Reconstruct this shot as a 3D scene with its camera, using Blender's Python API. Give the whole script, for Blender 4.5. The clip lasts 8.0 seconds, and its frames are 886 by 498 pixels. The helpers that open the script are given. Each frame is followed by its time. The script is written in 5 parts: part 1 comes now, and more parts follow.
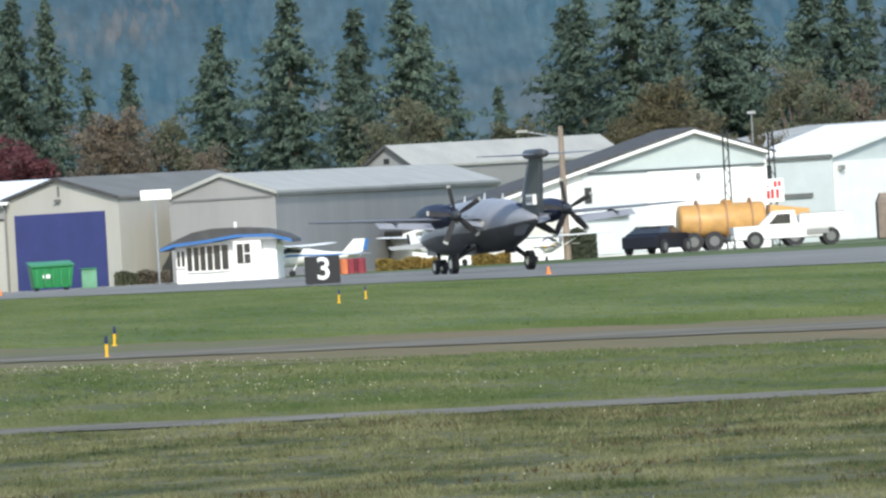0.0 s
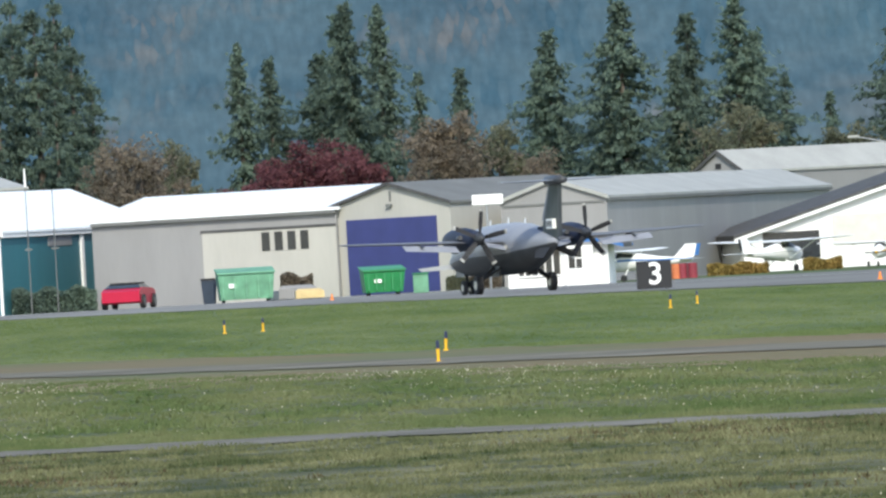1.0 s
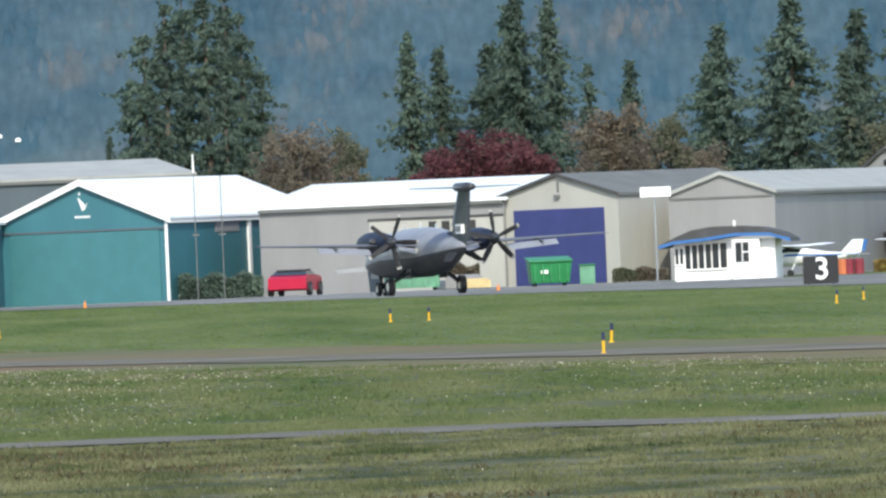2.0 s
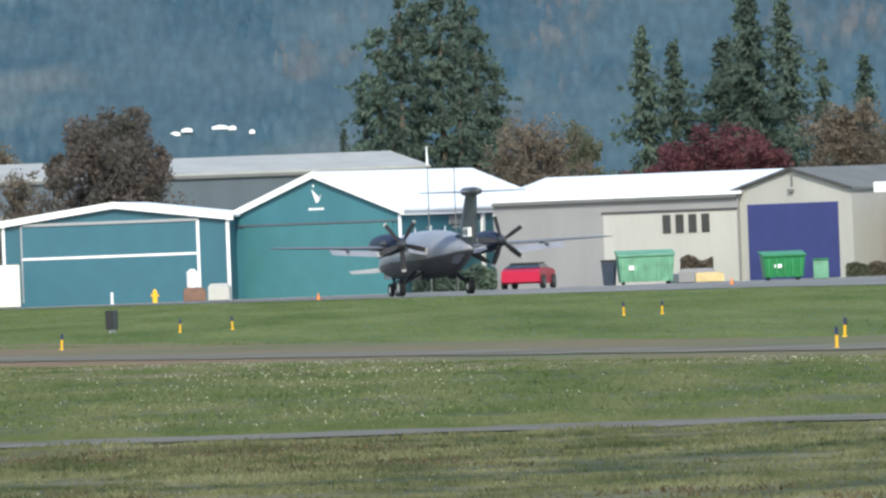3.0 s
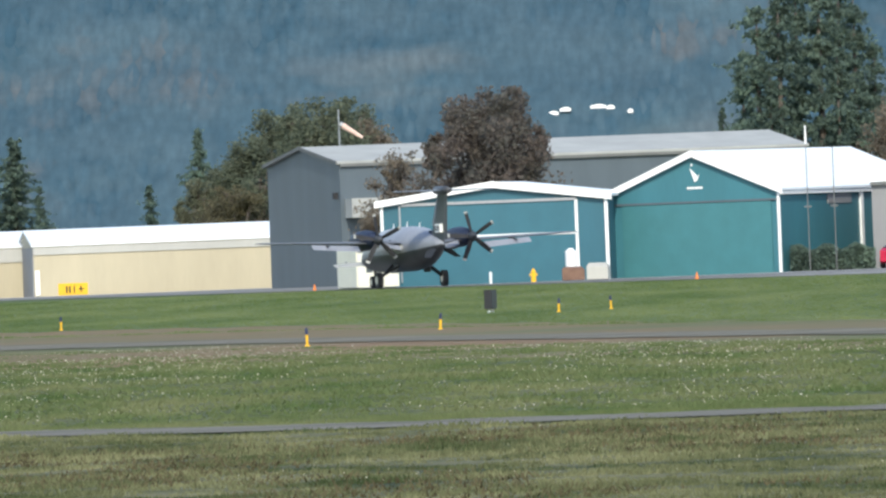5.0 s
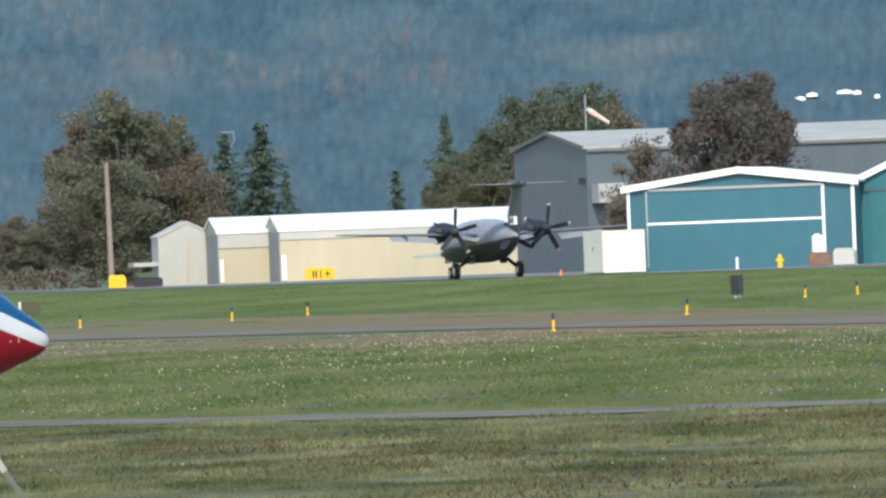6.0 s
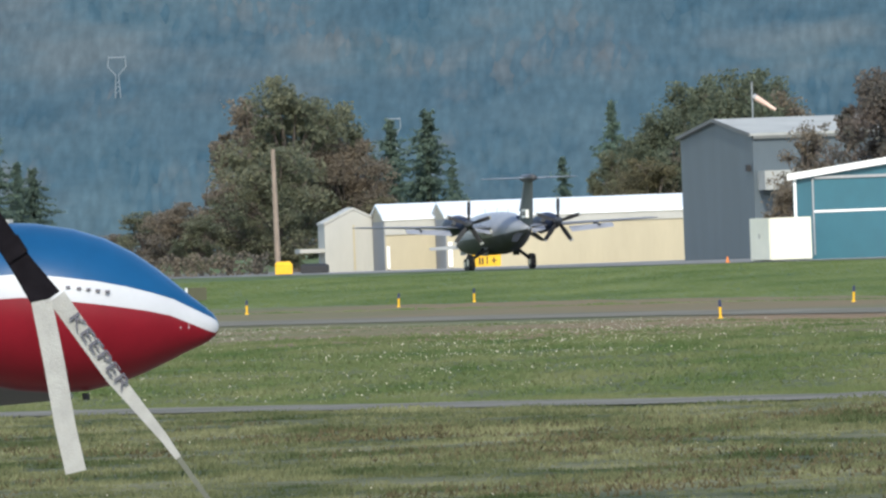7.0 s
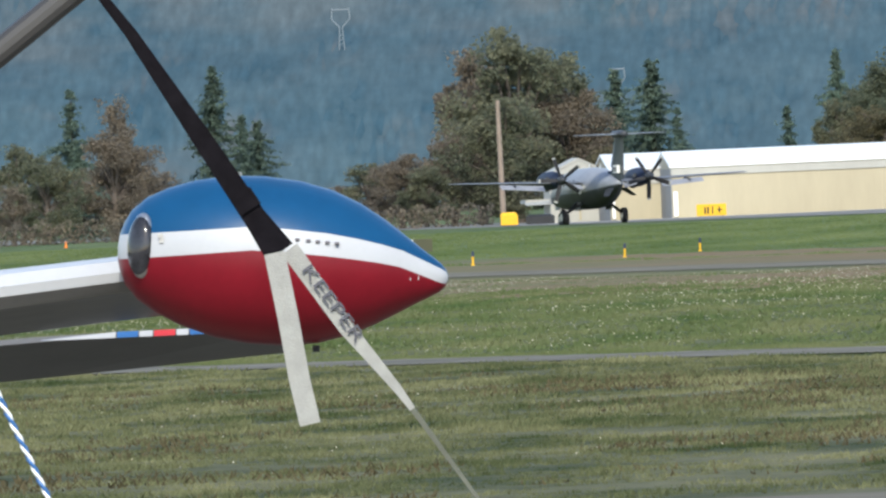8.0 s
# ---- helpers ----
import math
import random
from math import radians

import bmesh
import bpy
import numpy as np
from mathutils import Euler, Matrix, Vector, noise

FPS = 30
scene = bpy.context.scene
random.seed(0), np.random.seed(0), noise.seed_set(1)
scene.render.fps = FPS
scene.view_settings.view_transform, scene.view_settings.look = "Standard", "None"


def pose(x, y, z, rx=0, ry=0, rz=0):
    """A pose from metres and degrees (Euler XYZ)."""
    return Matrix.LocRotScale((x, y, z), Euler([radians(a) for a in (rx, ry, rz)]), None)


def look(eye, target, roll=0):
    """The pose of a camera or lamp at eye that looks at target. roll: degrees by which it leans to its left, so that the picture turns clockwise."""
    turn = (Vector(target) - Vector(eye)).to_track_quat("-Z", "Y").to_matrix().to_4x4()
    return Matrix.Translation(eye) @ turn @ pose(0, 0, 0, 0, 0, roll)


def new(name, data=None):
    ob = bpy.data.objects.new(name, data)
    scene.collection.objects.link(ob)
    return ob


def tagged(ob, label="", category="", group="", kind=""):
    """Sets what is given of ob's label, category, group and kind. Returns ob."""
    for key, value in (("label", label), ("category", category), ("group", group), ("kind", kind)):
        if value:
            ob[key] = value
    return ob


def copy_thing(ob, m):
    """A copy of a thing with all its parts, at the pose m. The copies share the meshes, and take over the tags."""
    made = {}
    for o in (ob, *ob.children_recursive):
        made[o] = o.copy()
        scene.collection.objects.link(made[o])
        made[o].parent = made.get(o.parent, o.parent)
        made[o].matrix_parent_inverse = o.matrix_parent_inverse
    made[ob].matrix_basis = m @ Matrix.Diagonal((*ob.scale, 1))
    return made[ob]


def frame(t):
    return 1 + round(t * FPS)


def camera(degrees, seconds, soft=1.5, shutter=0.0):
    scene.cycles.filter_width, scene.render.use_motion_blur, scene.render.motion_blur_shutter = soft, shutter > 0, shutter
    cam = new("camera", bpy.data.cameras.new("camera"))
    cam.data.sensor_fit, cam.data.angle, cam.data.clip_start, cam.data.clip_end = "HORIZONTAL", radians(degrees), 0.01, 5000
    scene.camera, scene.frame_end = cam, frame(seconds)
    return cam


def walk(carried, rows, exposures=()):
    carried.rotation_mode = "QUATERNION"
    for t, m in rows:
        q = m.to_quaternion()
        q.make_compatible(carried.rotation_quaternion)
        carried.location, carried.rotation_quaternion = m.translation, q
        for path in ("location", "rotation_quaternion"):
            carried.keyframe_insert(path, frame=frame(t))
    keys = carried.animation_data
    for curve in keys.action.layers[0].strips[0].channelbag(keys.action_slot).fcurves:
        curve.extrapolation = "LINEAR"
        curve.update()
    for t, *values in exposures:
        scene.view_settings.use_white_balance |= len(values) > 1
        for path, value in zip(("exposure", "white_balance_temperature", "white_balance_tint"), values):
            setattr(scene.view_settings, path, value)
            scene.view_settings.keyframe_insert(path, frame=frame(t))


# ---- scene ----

# A long lens on a hand-held camera 1.6 m over the apron, panning left.
EYE = 1.6
# seconds, tilt, lean and turn in degrees
PATH = [
    (0, -0.0550, 3.36, -2.3669),
    (0.5, -0.0224, 3.33, -1.8356),
    (1, 0.0128, 3.30, -1.4314),
    (1.2, 0.0177, 3.19, -1.3528),
    (2.3, 0.0029, 2.22, -0.8221),
    (2.5, 0.0018, 2.37, -0.5320),
    (3, 0.0164, 2.16, -0.3022),
    (3.5, -0.0032, 2.06, -0.0000),
    (4, 0.0033, 2.07, 0.2815),
    (5.3, -0.0005, 2.25, 0.9291),
    (5.5, 0.0067, 2.22, 1.0537),
    (6, -0.0166, 2.18, 1.4595),
    (6.5, -0.0116, 2.08, 1.8648),
    (7, -0.0365, 2.10, 1.9277),
    (7.5, -0.0814, 2.38, 2.3579),
    (8, -0.1503, 2.52, 2.5617),
]

# seconds and the hand's small drift sideways, in metres
DRIFT = [(0.0, 0.03), (5.5, 0.03), (6.0, 0.03), (6.5, 0.021), (7.0, 0.015), (7.5, 0.007), (8.0, 0.0)]

cam = camera(2.4951, 8.0, soft=2.5)
walk(cam, [(t, pose(np.interp(t, [d[0] for d in DRIFT], [d[1] for d in DRIFT]), 0, EYE, 90 + tilt, lean, turn)) for t, tilt, lean, turn in PATH])

# ---- light ----
SUN = Vector((0.04, -0.75, 0.62)).normalized()
world = bpy.data.worlds.new("world")
scene.world = world
world.use_nodes = True
sky = world.node_tree.nodes.new("ShaderNodeTexSky")
sky.sky_type = "NISHITA"
sky.sun_disc = False
sky.sun_elevation = math.asin(SUN.z)
sky.sun_rotation = math.atan2(SUN.x, SUN.y)
world.node_tree.links.new(sky.outputs[0], world.node_tree.nodes["Background"].inputs[0])
world.node_tree.nodes["Background"].inputs[1].default_value = 0.15
lamp = bpy.data.lights.new("sun", "SUN")
lamp.energy, lamp.angle, lamp.color = 2.0, radians(0.5), (1.0, 0.965, 0.83)
sun = new("sun", lamp)
sun.matrix_world = look(SUN * 100, (0, 0, 0))
scene.view_settings.exposure = 0.87


# ---- helpers of this scene ----
def at(b, d, z=0.0):
    """A place by its bearing, in 1/36000 radian right of north, and its distance."""
    return Vector((d * math.sin(b / 36000), d * math.cos(b / 36000), z))


def mesh_of(bm, name):
    me = bpy.data.meshes.new(name)
    bm.to_mesh(me)
    bm.free()
    return me


def part(name, bm, material, parent=None, label="", smooth=False):
    me = mesh_of(bm, name) if isinstance(bm, bmesh.types.BMesh) else bm
    for m in (material if isinstance(material, (list, tuple)) else [material]):
        if len(me.materials) < (len(material) if isinstance(material, (list, tuple)) else 1):
            me.materials.append(m)
    if smooth:
        for p in me.polygons:
            p.use_smooth = True
    ob = new(name, me)
    if parent:
        ob.parent = parent
    if label:
        ob["label"] = label
    return ob


def empty(name, m, label, category, group="", kind=""):
    ob = new(name)
    ob.matrix_world = m
    ob.empty_display_size = 0.3
    return tagged(ob, label, category, group, kind)


def box(x0, x1, y0, y1, z0, z1, bevel=0.0, bm=None):
    b = bmesh.new()
    m = Matrix.LocRotScale(((x0 + x1) / 2, (y0 + y1) / 2, (z0 + z1) / 2), None, (abs(x1 - x0), abs(y1 - y0), abs(z1 - z0)))
    bmesh.ops.create_cube(b, size=1.0, matrix=m)
    if bevel:
        bmesh.ops.bevel(b, geom=b.edges[:], offset=bevel, segments=2, affect="EDGES")
    return b if bm is None else merge(bm, b)


def merge(bm, other):
    me = bpy.data.meshes.new("tmp")
    other.to_mesh(me)
    other.free()
    bm.from_mesh(me)
    bpy.data.meshes.remove(me)
    return bm


def rod(p, q, r0, r1=None, seg=10, bm=None):
    """A round bar from p to q."""
    p, q = Vector(p), Vector(q)
    b = bmesh.new()
    bmesh.ops.create_cone(b, cap_ends=True, segments=seg, radius1=r0, radius2=r0 if r1 is None else r1, depth=(q - p).length,
                          matrix=Matrix.Translation((p + q) / 2) @ (q - p).to_track_quat("Z", "Y").to_matrix().to_4x4())
    return b if bm is None else merge(bm, b)


def loft(rings, bm=None, caps=True):
    """Skin over rings of equal length."""
    b = bmesh.new() if bm is None else bm
    vs = [[b.verts.new(p) for p in ring] for ring in rings]
    n = len(rings[0])
    for r0, r1 in zip(vs, vs[1:]):
        for i in range(n):
            b.faces.new((r0[i], r0[(i + 1) % n], r1[(i + 1) % n], r1[i]))
    if caps:
        b.faces.new(vs[0][::-1])
        b.faces.new(vs[-1])
    bmesh.ops.recalc_face_normals(b, faces=b.faces[:])
    return b


def prism(outline, axis, a0, a1, bm=None):
    """An outline of (u, v) drawn along an axis: x gives (a, u, v), y gives (u, a, v), z gives (u, v, a)."""
    def put(a, u, v):
        return (a, u, v) if axis == "x" else (u, a, v) if axis == "y" else (u, v, a)
    return loft([[put(a0, u, v) for u, v in outline], [put(a1, u, v) for u, v in outline]], bm)


def text_mesh(body, size, depth, weight=0.012):
    cu = bpy.data.curves.new("text", "FONT")
    cu.body, cu.size, cu.extrude, cu.align_x, cu.align_y, cu.offset = body, size, depth, "CENTER", "CENTER", weight
    ob = bpy.data.objects.new("text", cu)
    scene.collection.objects.link(ob)
    me = bpy.data.meshes.new_from_object(ob.evaluated_get(bpy.context.evaluated_depsgraph_get()))
    bpy.data.objects.remove(ob)
    return me


# ---- materials ----
def material(name, color, rough=0.7, metal=0.0, vary=0.15, scale=3.0, bump=0.0, bump_scale=30.0, color2=None, spread=0.5,
             stretch=(1, 1, 1), coat=0.0, obj_random=0.0, island=0.0, spec=0.5, through_light=0.0):
    m = bpy.data.materials.new(name)
    m.use_nodes = True
    n, l = m.node_tree.nodes, m.node_tree.links
    p = n["Principled BSDF"]
    p.inputs["Roughness"].default_value = rough
    p.inputs["Metallic"].default_value = metal
    p.inputs["Coat Weight"].default_value = coat
    p.inputs["Specular IOR Level"].default_value = spec
    tc = n.new("ShaderNodeTexCoord")
    mp = n.new("ShaderNodeMapping")
    mp.inputs["Scale"].default_value = stretch
    l.new(tc.outputs["Object"], mp.inputs[0])
    no = n.new("ShaderNodeTexNoise")
    no.inputs["Scale"].default_value = scale
    no.inputs["Detail"].default_value = 5
    l.new(mp.outputs[0], no.inputs[0])
    no2 = n.new("ShaderNodeTexNoise")
    no2.inputs["Scale"].default_value = scale * 9
    no2.inputs["Detail"].default_value = 3
    l.new(mp.outputs[0], no2.inputs[0])
    ad = n.new("ShaderNodeMath")
    ad.operation = "MULTIPLY_ADD"
    l.new(no2.outputs[0], ad.inputs[0])
    ad.inputs[1].default_value = 0.35
    l.new(no.outputs[0], ad.inputs[2])
    ramp = n.new("ShaderNodeValToRGB")
    c1 = [max(0, c * (1 - vary)) for c in color]
    c2 = [min(1, c * (1 + vary)) for c in color] if color2 is None else list(color2)
    ramp.color_ramp.elements[0].position = 0.67 - spread / 2
    ramp.color_ramp.elements[1].position = 0.67 + spread / 2
    ramp.color_ramp.elements[0].color = (*c1, 1)
    ramp.color_ramp.elements[1].color = (*c2, 1)
    l.new(ad.outputs[0], ramp.inputs[0])
    out = ramp.outputs[0]
    for amount, node, sock in ((obj_random, "ShaderNodeObjectInfo", "Random"), (island, "ShaderNodeNewGeometry", "Random Per Island")):
        if amount:
            oi = n.new(node)
            mr = n.new("ShaderNodeMapRange")
            mr.inputs[3].default_value, mr.inputs[4].default_value = 1 - amount, 1 + amount
            l.new(oi.outputs[sock], mr.inputs[0])
            hs = n.new("ShaderNodeHueSaturation")
            l.new(mr.outputs[0], hs.inputs["Value"])
            l.new(out, hs.inputs["Color"])
            out = hs.outputs[0]
    l.new(out, p.inputs["Base Color"])
    if through_light:
        tr, mx = n.new("ShaderNodeBsdfTranslucent"), n.new("ShaderNodeMixShader")
        mx.inputs[0].default_value = through_light
        l.new(out, tr.inputs[0])
        l.new(p.outputs[0], mx.inputs[1])
        l.new(tr.outputs[0], mx.inputs[2])
        l.new(mx.outputs[0], n["Material Output"].inputs[0])
    if bump:
        nb = n.new("ShaderNodeTexNoise")
        nb.inputs["Scale"].default_value = bump_scale
        nb.inputs["Detail"].default_value = 4
        l.new(mp.outputs[0], nb.inputs[0])
        bp = n.new("ShaderNodeBump")
        bp.inputs["Strength"].default_value = bump
        bp.inputs["Distance"].default_value = 0.02
        l.new(nb.outputs[0], bp.inputs["Height"])
        l.new(bp.outputs[0], p.inputs["Normal"])
    return m


GRASS = material("lush_turf", (0.075, 0.118, 0.04), 0.95, vary=0.25, scale=0.3, color2=(0.108, 0.137, 0.058), bump=0.5, bump_scale=3, spec=0.1, stretch=(1, 0.05, 1), spread=0.35)
TURF_MIXED = material("mixed_turf", (0.06, 0.09, 0.032), 0.95, vary=0.3, scale=0.6, color2=(0.108, 0.11, 0.054), bump=0.5, bump_scale=3, spec=0.1, stretch=(1, 0.1, 1), spread=0.42)
TURF_DRY = material("dry_turf", (0.045, 0.062, 0.027), 0.95, vary=0.3, scale=0.7, color2=(0.128, 0.124, 0.07), bump=0.6, bump_scale=3, spec=0.1, spread=0.34, stretch=(1, 0.3, 1))
BLADES_LUSH = material("lush_blades", (0.085, 0.13, 0.045), 0.9, vary=0.25, scale=0.3, color2=(0.118, 0.147, 0.063), island=0.1, spec=0.1, stretch=(1, 0.05, 1), spread=0.35)
BLADES_MIXED = material("mixed_blades", (0.07, 0.113, 0.038), 0.9, vary=0.25, scale=0.6, color2=(0.122, 0.134, 0.066), island=0.14, spec=0.1, spread=0.42, stretch=(1, 0.1, 1))
BLADES_DRY = material("dry_blades", (0.052, 0.076, 0.03), 0.9, vary=0.35, scale=0.7, color2=(0.148, 0.15, 0.08), island=0.25, spec=0.1, spread=0.34, stretch=(1, 0.3, 1))
WEED = material("dead_weeds", (0.06, 0.052, 0.03), 0.95, vary=0.3, scale=0.5, color2=(0.105, 0.088, 0.05), island=0.3, spec=0.05)
FLOWER = material("white_clover", (0.5, 0.47, 0.38), 0.9, vary=0.15, spec=0.1, island=0.2)
ASPHALT = material("asphalt", (0.125, 0.12, 0.1), 1.0, vary=0.22, scale=0.25, color2=(0.2, 0.188, 0.152), bump=0.2, bump_scale=8, spec=0.03)
PALE_ASPHALT = material("weathered_asphalt", (0.135, 0.133, 0.115), 1.0, vary=0.2, scale=0.4, color2=(0.195, 0.187, 0.16), bump=0.2, bump_scale=8, spec=0.03)
# Runway asphalt made paler, with the mirage's bright reflection in its colour.
RUNWAY = material("mirage_pale_runway", (0.17, 0.172, 0.165), 1.0, vary=0.15, scale=0.05, color2=(0.24, 0.24, 0.23), spec=0.05, stretch=(1, 0.2, 1))
# Pale tone for painted mirage streaks at the hangars, and for the runway line.
MIRAGE = material("pale_strip", (0.5, 0.5, 0.47), 0.9, vary=0.2, scale=0.2, spec=0.1)
DIRT = material("bare_earth", (0.215, 0.145, 0.088), 0.95, vary=0.15, scale=0.1, color2=(0.105, 0.12, 0.058), spec=0.1, spread=0.4, stretch=(0.6, 0.25, 1))
TEAL = material("teal_siding", (0.036, 0.148, 0.178), 0.5, vary=0.1, scale=0.8, stretch=(1, 1, 0.2))
TEAL2 = material("teal_blue_siding", (0.022, 0.106, 0.143), 0.5, vary=0.1, scale=0.8, stretch=(1, 1, 0.2))
WHITE = material("white_paint", (0.82, 0.82, 0.8), 0.5, vary=0.06, scale=1.2)
WHITE_ROOF = material("white_metal_roof", (0.8, 0.82, 0.82), 0.45, vary=0.08, scale=0.7)
PALE_ROOF = material("pale_metal_roof", (0.35, 0.355, 0.335), 0.75, vary=0.12, scale=0.7, spec=0.2)
GREY_ROOF = material("grey_metal_roof", (0.15, 0.155, 0.15), 0.8, vary=0.15, scale=0.7, spec=0.2)
DARK_ROOF = material("dark_shingle", (0.06, 0.06, 0.06), 0.85, vary=0.3, scale=2)
CREAM = material("cream_siding", (0.4, 0.39, 0.35), 0.6, vary=0.08, scale=0.8, stretch=(1, 1, 0.2))
BEIGE = material("beige_siding", (0.42, 0.365, 0.25), 0.6, vary=0.07, scale=0.8, stretch=(1, 1, 0.2))
GREY = material("grey_siding", (0.245, 0.243, 0.24), 0.6, vary=0.08, scale=0.8, stretch=(1, 1, 0.2))
GREY_BLUE = material("grey_blue_siding", (0.077, 0.1, 0.117), 0.55, vary=0.1, scale=0.8, stretch=(1, 1, 0.2))
BLUE_DOOR = material("blue_door", (0.034, 0.042, 0.15), 0.5, vary=0.12, scale=1.5)
DARK = material("dark_rubber", (0.02, 0.02, 0.022), 0.75, vary=0.3, scale=6)
GLASS_DARK = material("dark_window_glass", (0.03, 0.035, 0.04), 0.12, vary=0.2, scale=2)
GALV = material("galvanised_steel", (0.35, 0.36, 0.37), 0.45, 0.7, vary=0.15, scale=8)
WOOD = material("weathered_pole_wood", (0.24, 0.19, 0.15), 0.9, vary=0.3, scale=6, stretch=(4, 4, 0.4))
GREEN_BIN = material("green_paint", (0.015, 0.2, 0.06), 0.45, vary=0.2, scale=3)
GREEN_PALE = material("faded_green_paint", (0.12, 0.3, 0.185), 0.55, vary=0.3, scale=2)
RED_CAR = material("red_car_paint", (0.42, 0.008, 0.04), 0.4, vary=0.05, spec=0.3)
ORANGE = material("orange_tank_paint", (0.48, 0.27, 0.085), 0.5, vary=0.2, scale=2)
YELLOW = material("yellow_paint", (0.75, 0.42, 0.01), 0.55, vary=0.1, scale=6)
BLUE_CAP = material("blue_reflector", (0.006, 0.014, 0.06), 0.3, vary=0.1)
BLACK_SIGN = material("black_sign_face", (0.008, 0.009, 0.012), 0.6, vary=0.2)
RED_PAINT = material("red_paint", (0.55, 0.03, 0.04), 0.5, vary=0.1)
BLUE_PAINT = material("blue_trim_paint", (0.03, 0.13, 0.35), 0.4, vary=0.1, scale=3)
PLANE_GREY = material("grey_aircraft_paint", (0.25, 0.26, 0.285), 0.5, vary=0.14, scale=1.5, coat=0.08)
WING_GREY = material("dull_wing_paint", (0.14, 0.145, 0.16), 0.6, vary=0.12, scale=2, spec=0.3)
PLANE_DARK = material("dark_belly_paint", (0.042, 0.045, 0.05), 0.5, vary=0.25, scale=2)
FIN_GREY = material("grey_green_fin_paint", (0.072, 0.082, 0.08), 0.6, vary=0.2, scale=2, spec=0.3)
PLANE_BLUE = material("navy_nacelle_paint", (0.02, 0.028, 0.055), 0.6, vary=0.2, scale=2, spec=0.3)
METAL = material("bare_metal", (0.5, 0.5, 0.5), 0.35, 0.9, vary=0.1, scale=6)
SOCK = material("faded_orange_fabric", (0.66, 0.46, 0.38), 0.9, vary=0.2)
# Fir and leaf colours are lifted: the haze before the trees is in them.
FIR = material("haze_paled_needles", (0.144, 0.206, 0.17), 0.9, vary=0.3, scale=0.5, color2=(0.206, 0.275, 0.206), island=0.25, obj_random=0.15, spec=0.1, through_light=0.58)
LEAF_BROWN = material("brown_autumn_leaves", (0.238, 0.213, 0.175), 0.9, vary=0.3, scale=0.4, color2=(0.3, 0.244, 0.175), island=0.25, spec=0.1, through_light=0.58)
LEAF_UMBER = material("umber_leaves", (0.163, 0.175, 0.144), 0.9, vary=0.3, scale=0.5, color2=(0.219, 0.17, 0.144), island=0.22, spec=0.1, through_light=0.58)
LEAF_GREEN = material("dull_green_leaves", (0.144, 0.188, 0.135), 0.9, vary=0.3, scale=0.4, color2=(0.206, 0.219, 0.144), island=0.22, spec=0.1, through_light=0.58)
LEAF_RED = material("dark_red_leaves", (0.181, 0.0777, 0.0877), 0.9, vary=0.3, scale=0.5, color2=(0.238, 0.1, 0.106), island=0.35, spec=0.1, through_light=0.58)
LEAF_OLIVE = material("olive_leaves", (0.181, 0.213, 0.144), 0.9, vary=0.3, scale=0.35, color2=(0.251, 0.244, 0.157), island=0.22, spec=0.1, through_light=0.58, spread=0.4)
LEAF_GOLD = material("golden_leaves", (0.17, 0.168, 0.105), 0.9, vary=0.3, scale=0.35, color2=(0.245, 0.21, 0.125), island=0.35, spec=0.1, through_light=0.58)
STRAW = material("yellow_dry_grass", (0.26, 0.22, 0.07), 0.9, vary=0.3, scale=0.8, color2=(0.36, 0.24, 0.08), island=0.3, spec=0.1, through_light=0.3)
BARK = material("bark", (0.11, 0.09, 0.075), 0.95, vary=0.3, scale=3, stretch=(3, 3, 0.5))


# ---- ground ----
def sheet(name, pts, z, mat, label, category):
    bm = bmesh.new()
    bm.faces.new([bm.verts.new((x, y, z)) for x, y in pts])
    bmesh.ops.recalc_face_normals(bm, faces=bm.faces[:])
    for f in bm.faces:
        if f.normal.z < 0:
            f.normal_flip()
    return tagged(part(name, bm, mat), label, category, kind="structure")


def ribbon(name, line, half, z, mat, label, category, rag=0.0):
    """A strip of paving along a line of (x, y); half: its half width in y; rag: how far its edges wander."""
    n = 400
    ks = np.linspace(0, len(line) - 1, n)
    xs = np.interp(ks, range(len(line)), [q[0] for q in line])
    ys = np.interp(ks, range(len(line)), [q[1] for q in line])
    hs = np.interp(ks, range(len(line)), half)
    near = [(x, y - h + rag * noise.fractal((x * 0.6, 1, 0), 0.8, 2.0, 4)) for x, y, h in zip(xs, ys, hs)]
    far = [(x, y + h + rag * noise.fractal((x * 0.6, 9, 0), 0.8, 2.0, 4)) for x, y, h in zip(xs, ys, hs)]
    bm = bmesh.new()
    vn, vf = [bm.verts.new((x, y, z)) for x, y in near], [bm.verts.new((x, y, z)) for x, y in far]
    for k in range(n - 1):
        f = bm.faces.new((vn[k], vn[k + 1], vf[k + 1], vf[k]))
        f.normal_update()
        if f.normal.z < 0:
            f.normal_flip()
    return tagged(part(name, bm, mat), label, category, kind="structure")


sheet("ground", [(-3000, -600), (3000, -600), (3000, 5000), (-3000, 5000)], 0, GRASS, "mown airfield grass, green with dry straw patches", "grass")
sheet("apron", [(-60, -60), (60, -60), (60, 99), (-2.0, 102), (-30, 106), (-60, 108)], 0.02, ASPHALT, "grey asphalt apron of the parking area", "apron")
STRIP = [(70, 120), (11, 173), (3.8, 182), (-4.1, 186), (-8.8, 195), (-20, 211), (-70, 289)]
TAXI = [(60, 124), (16.7, 266), (6.5, 318), (-8.5, 391), (-18.4, 417), (-40, 476), (-120, 706)]
RUN = [(60, 330), (34.9, 554), (15, 730), (-19, 873), (-33, 925), (-47, 985), (-200, 1500)]
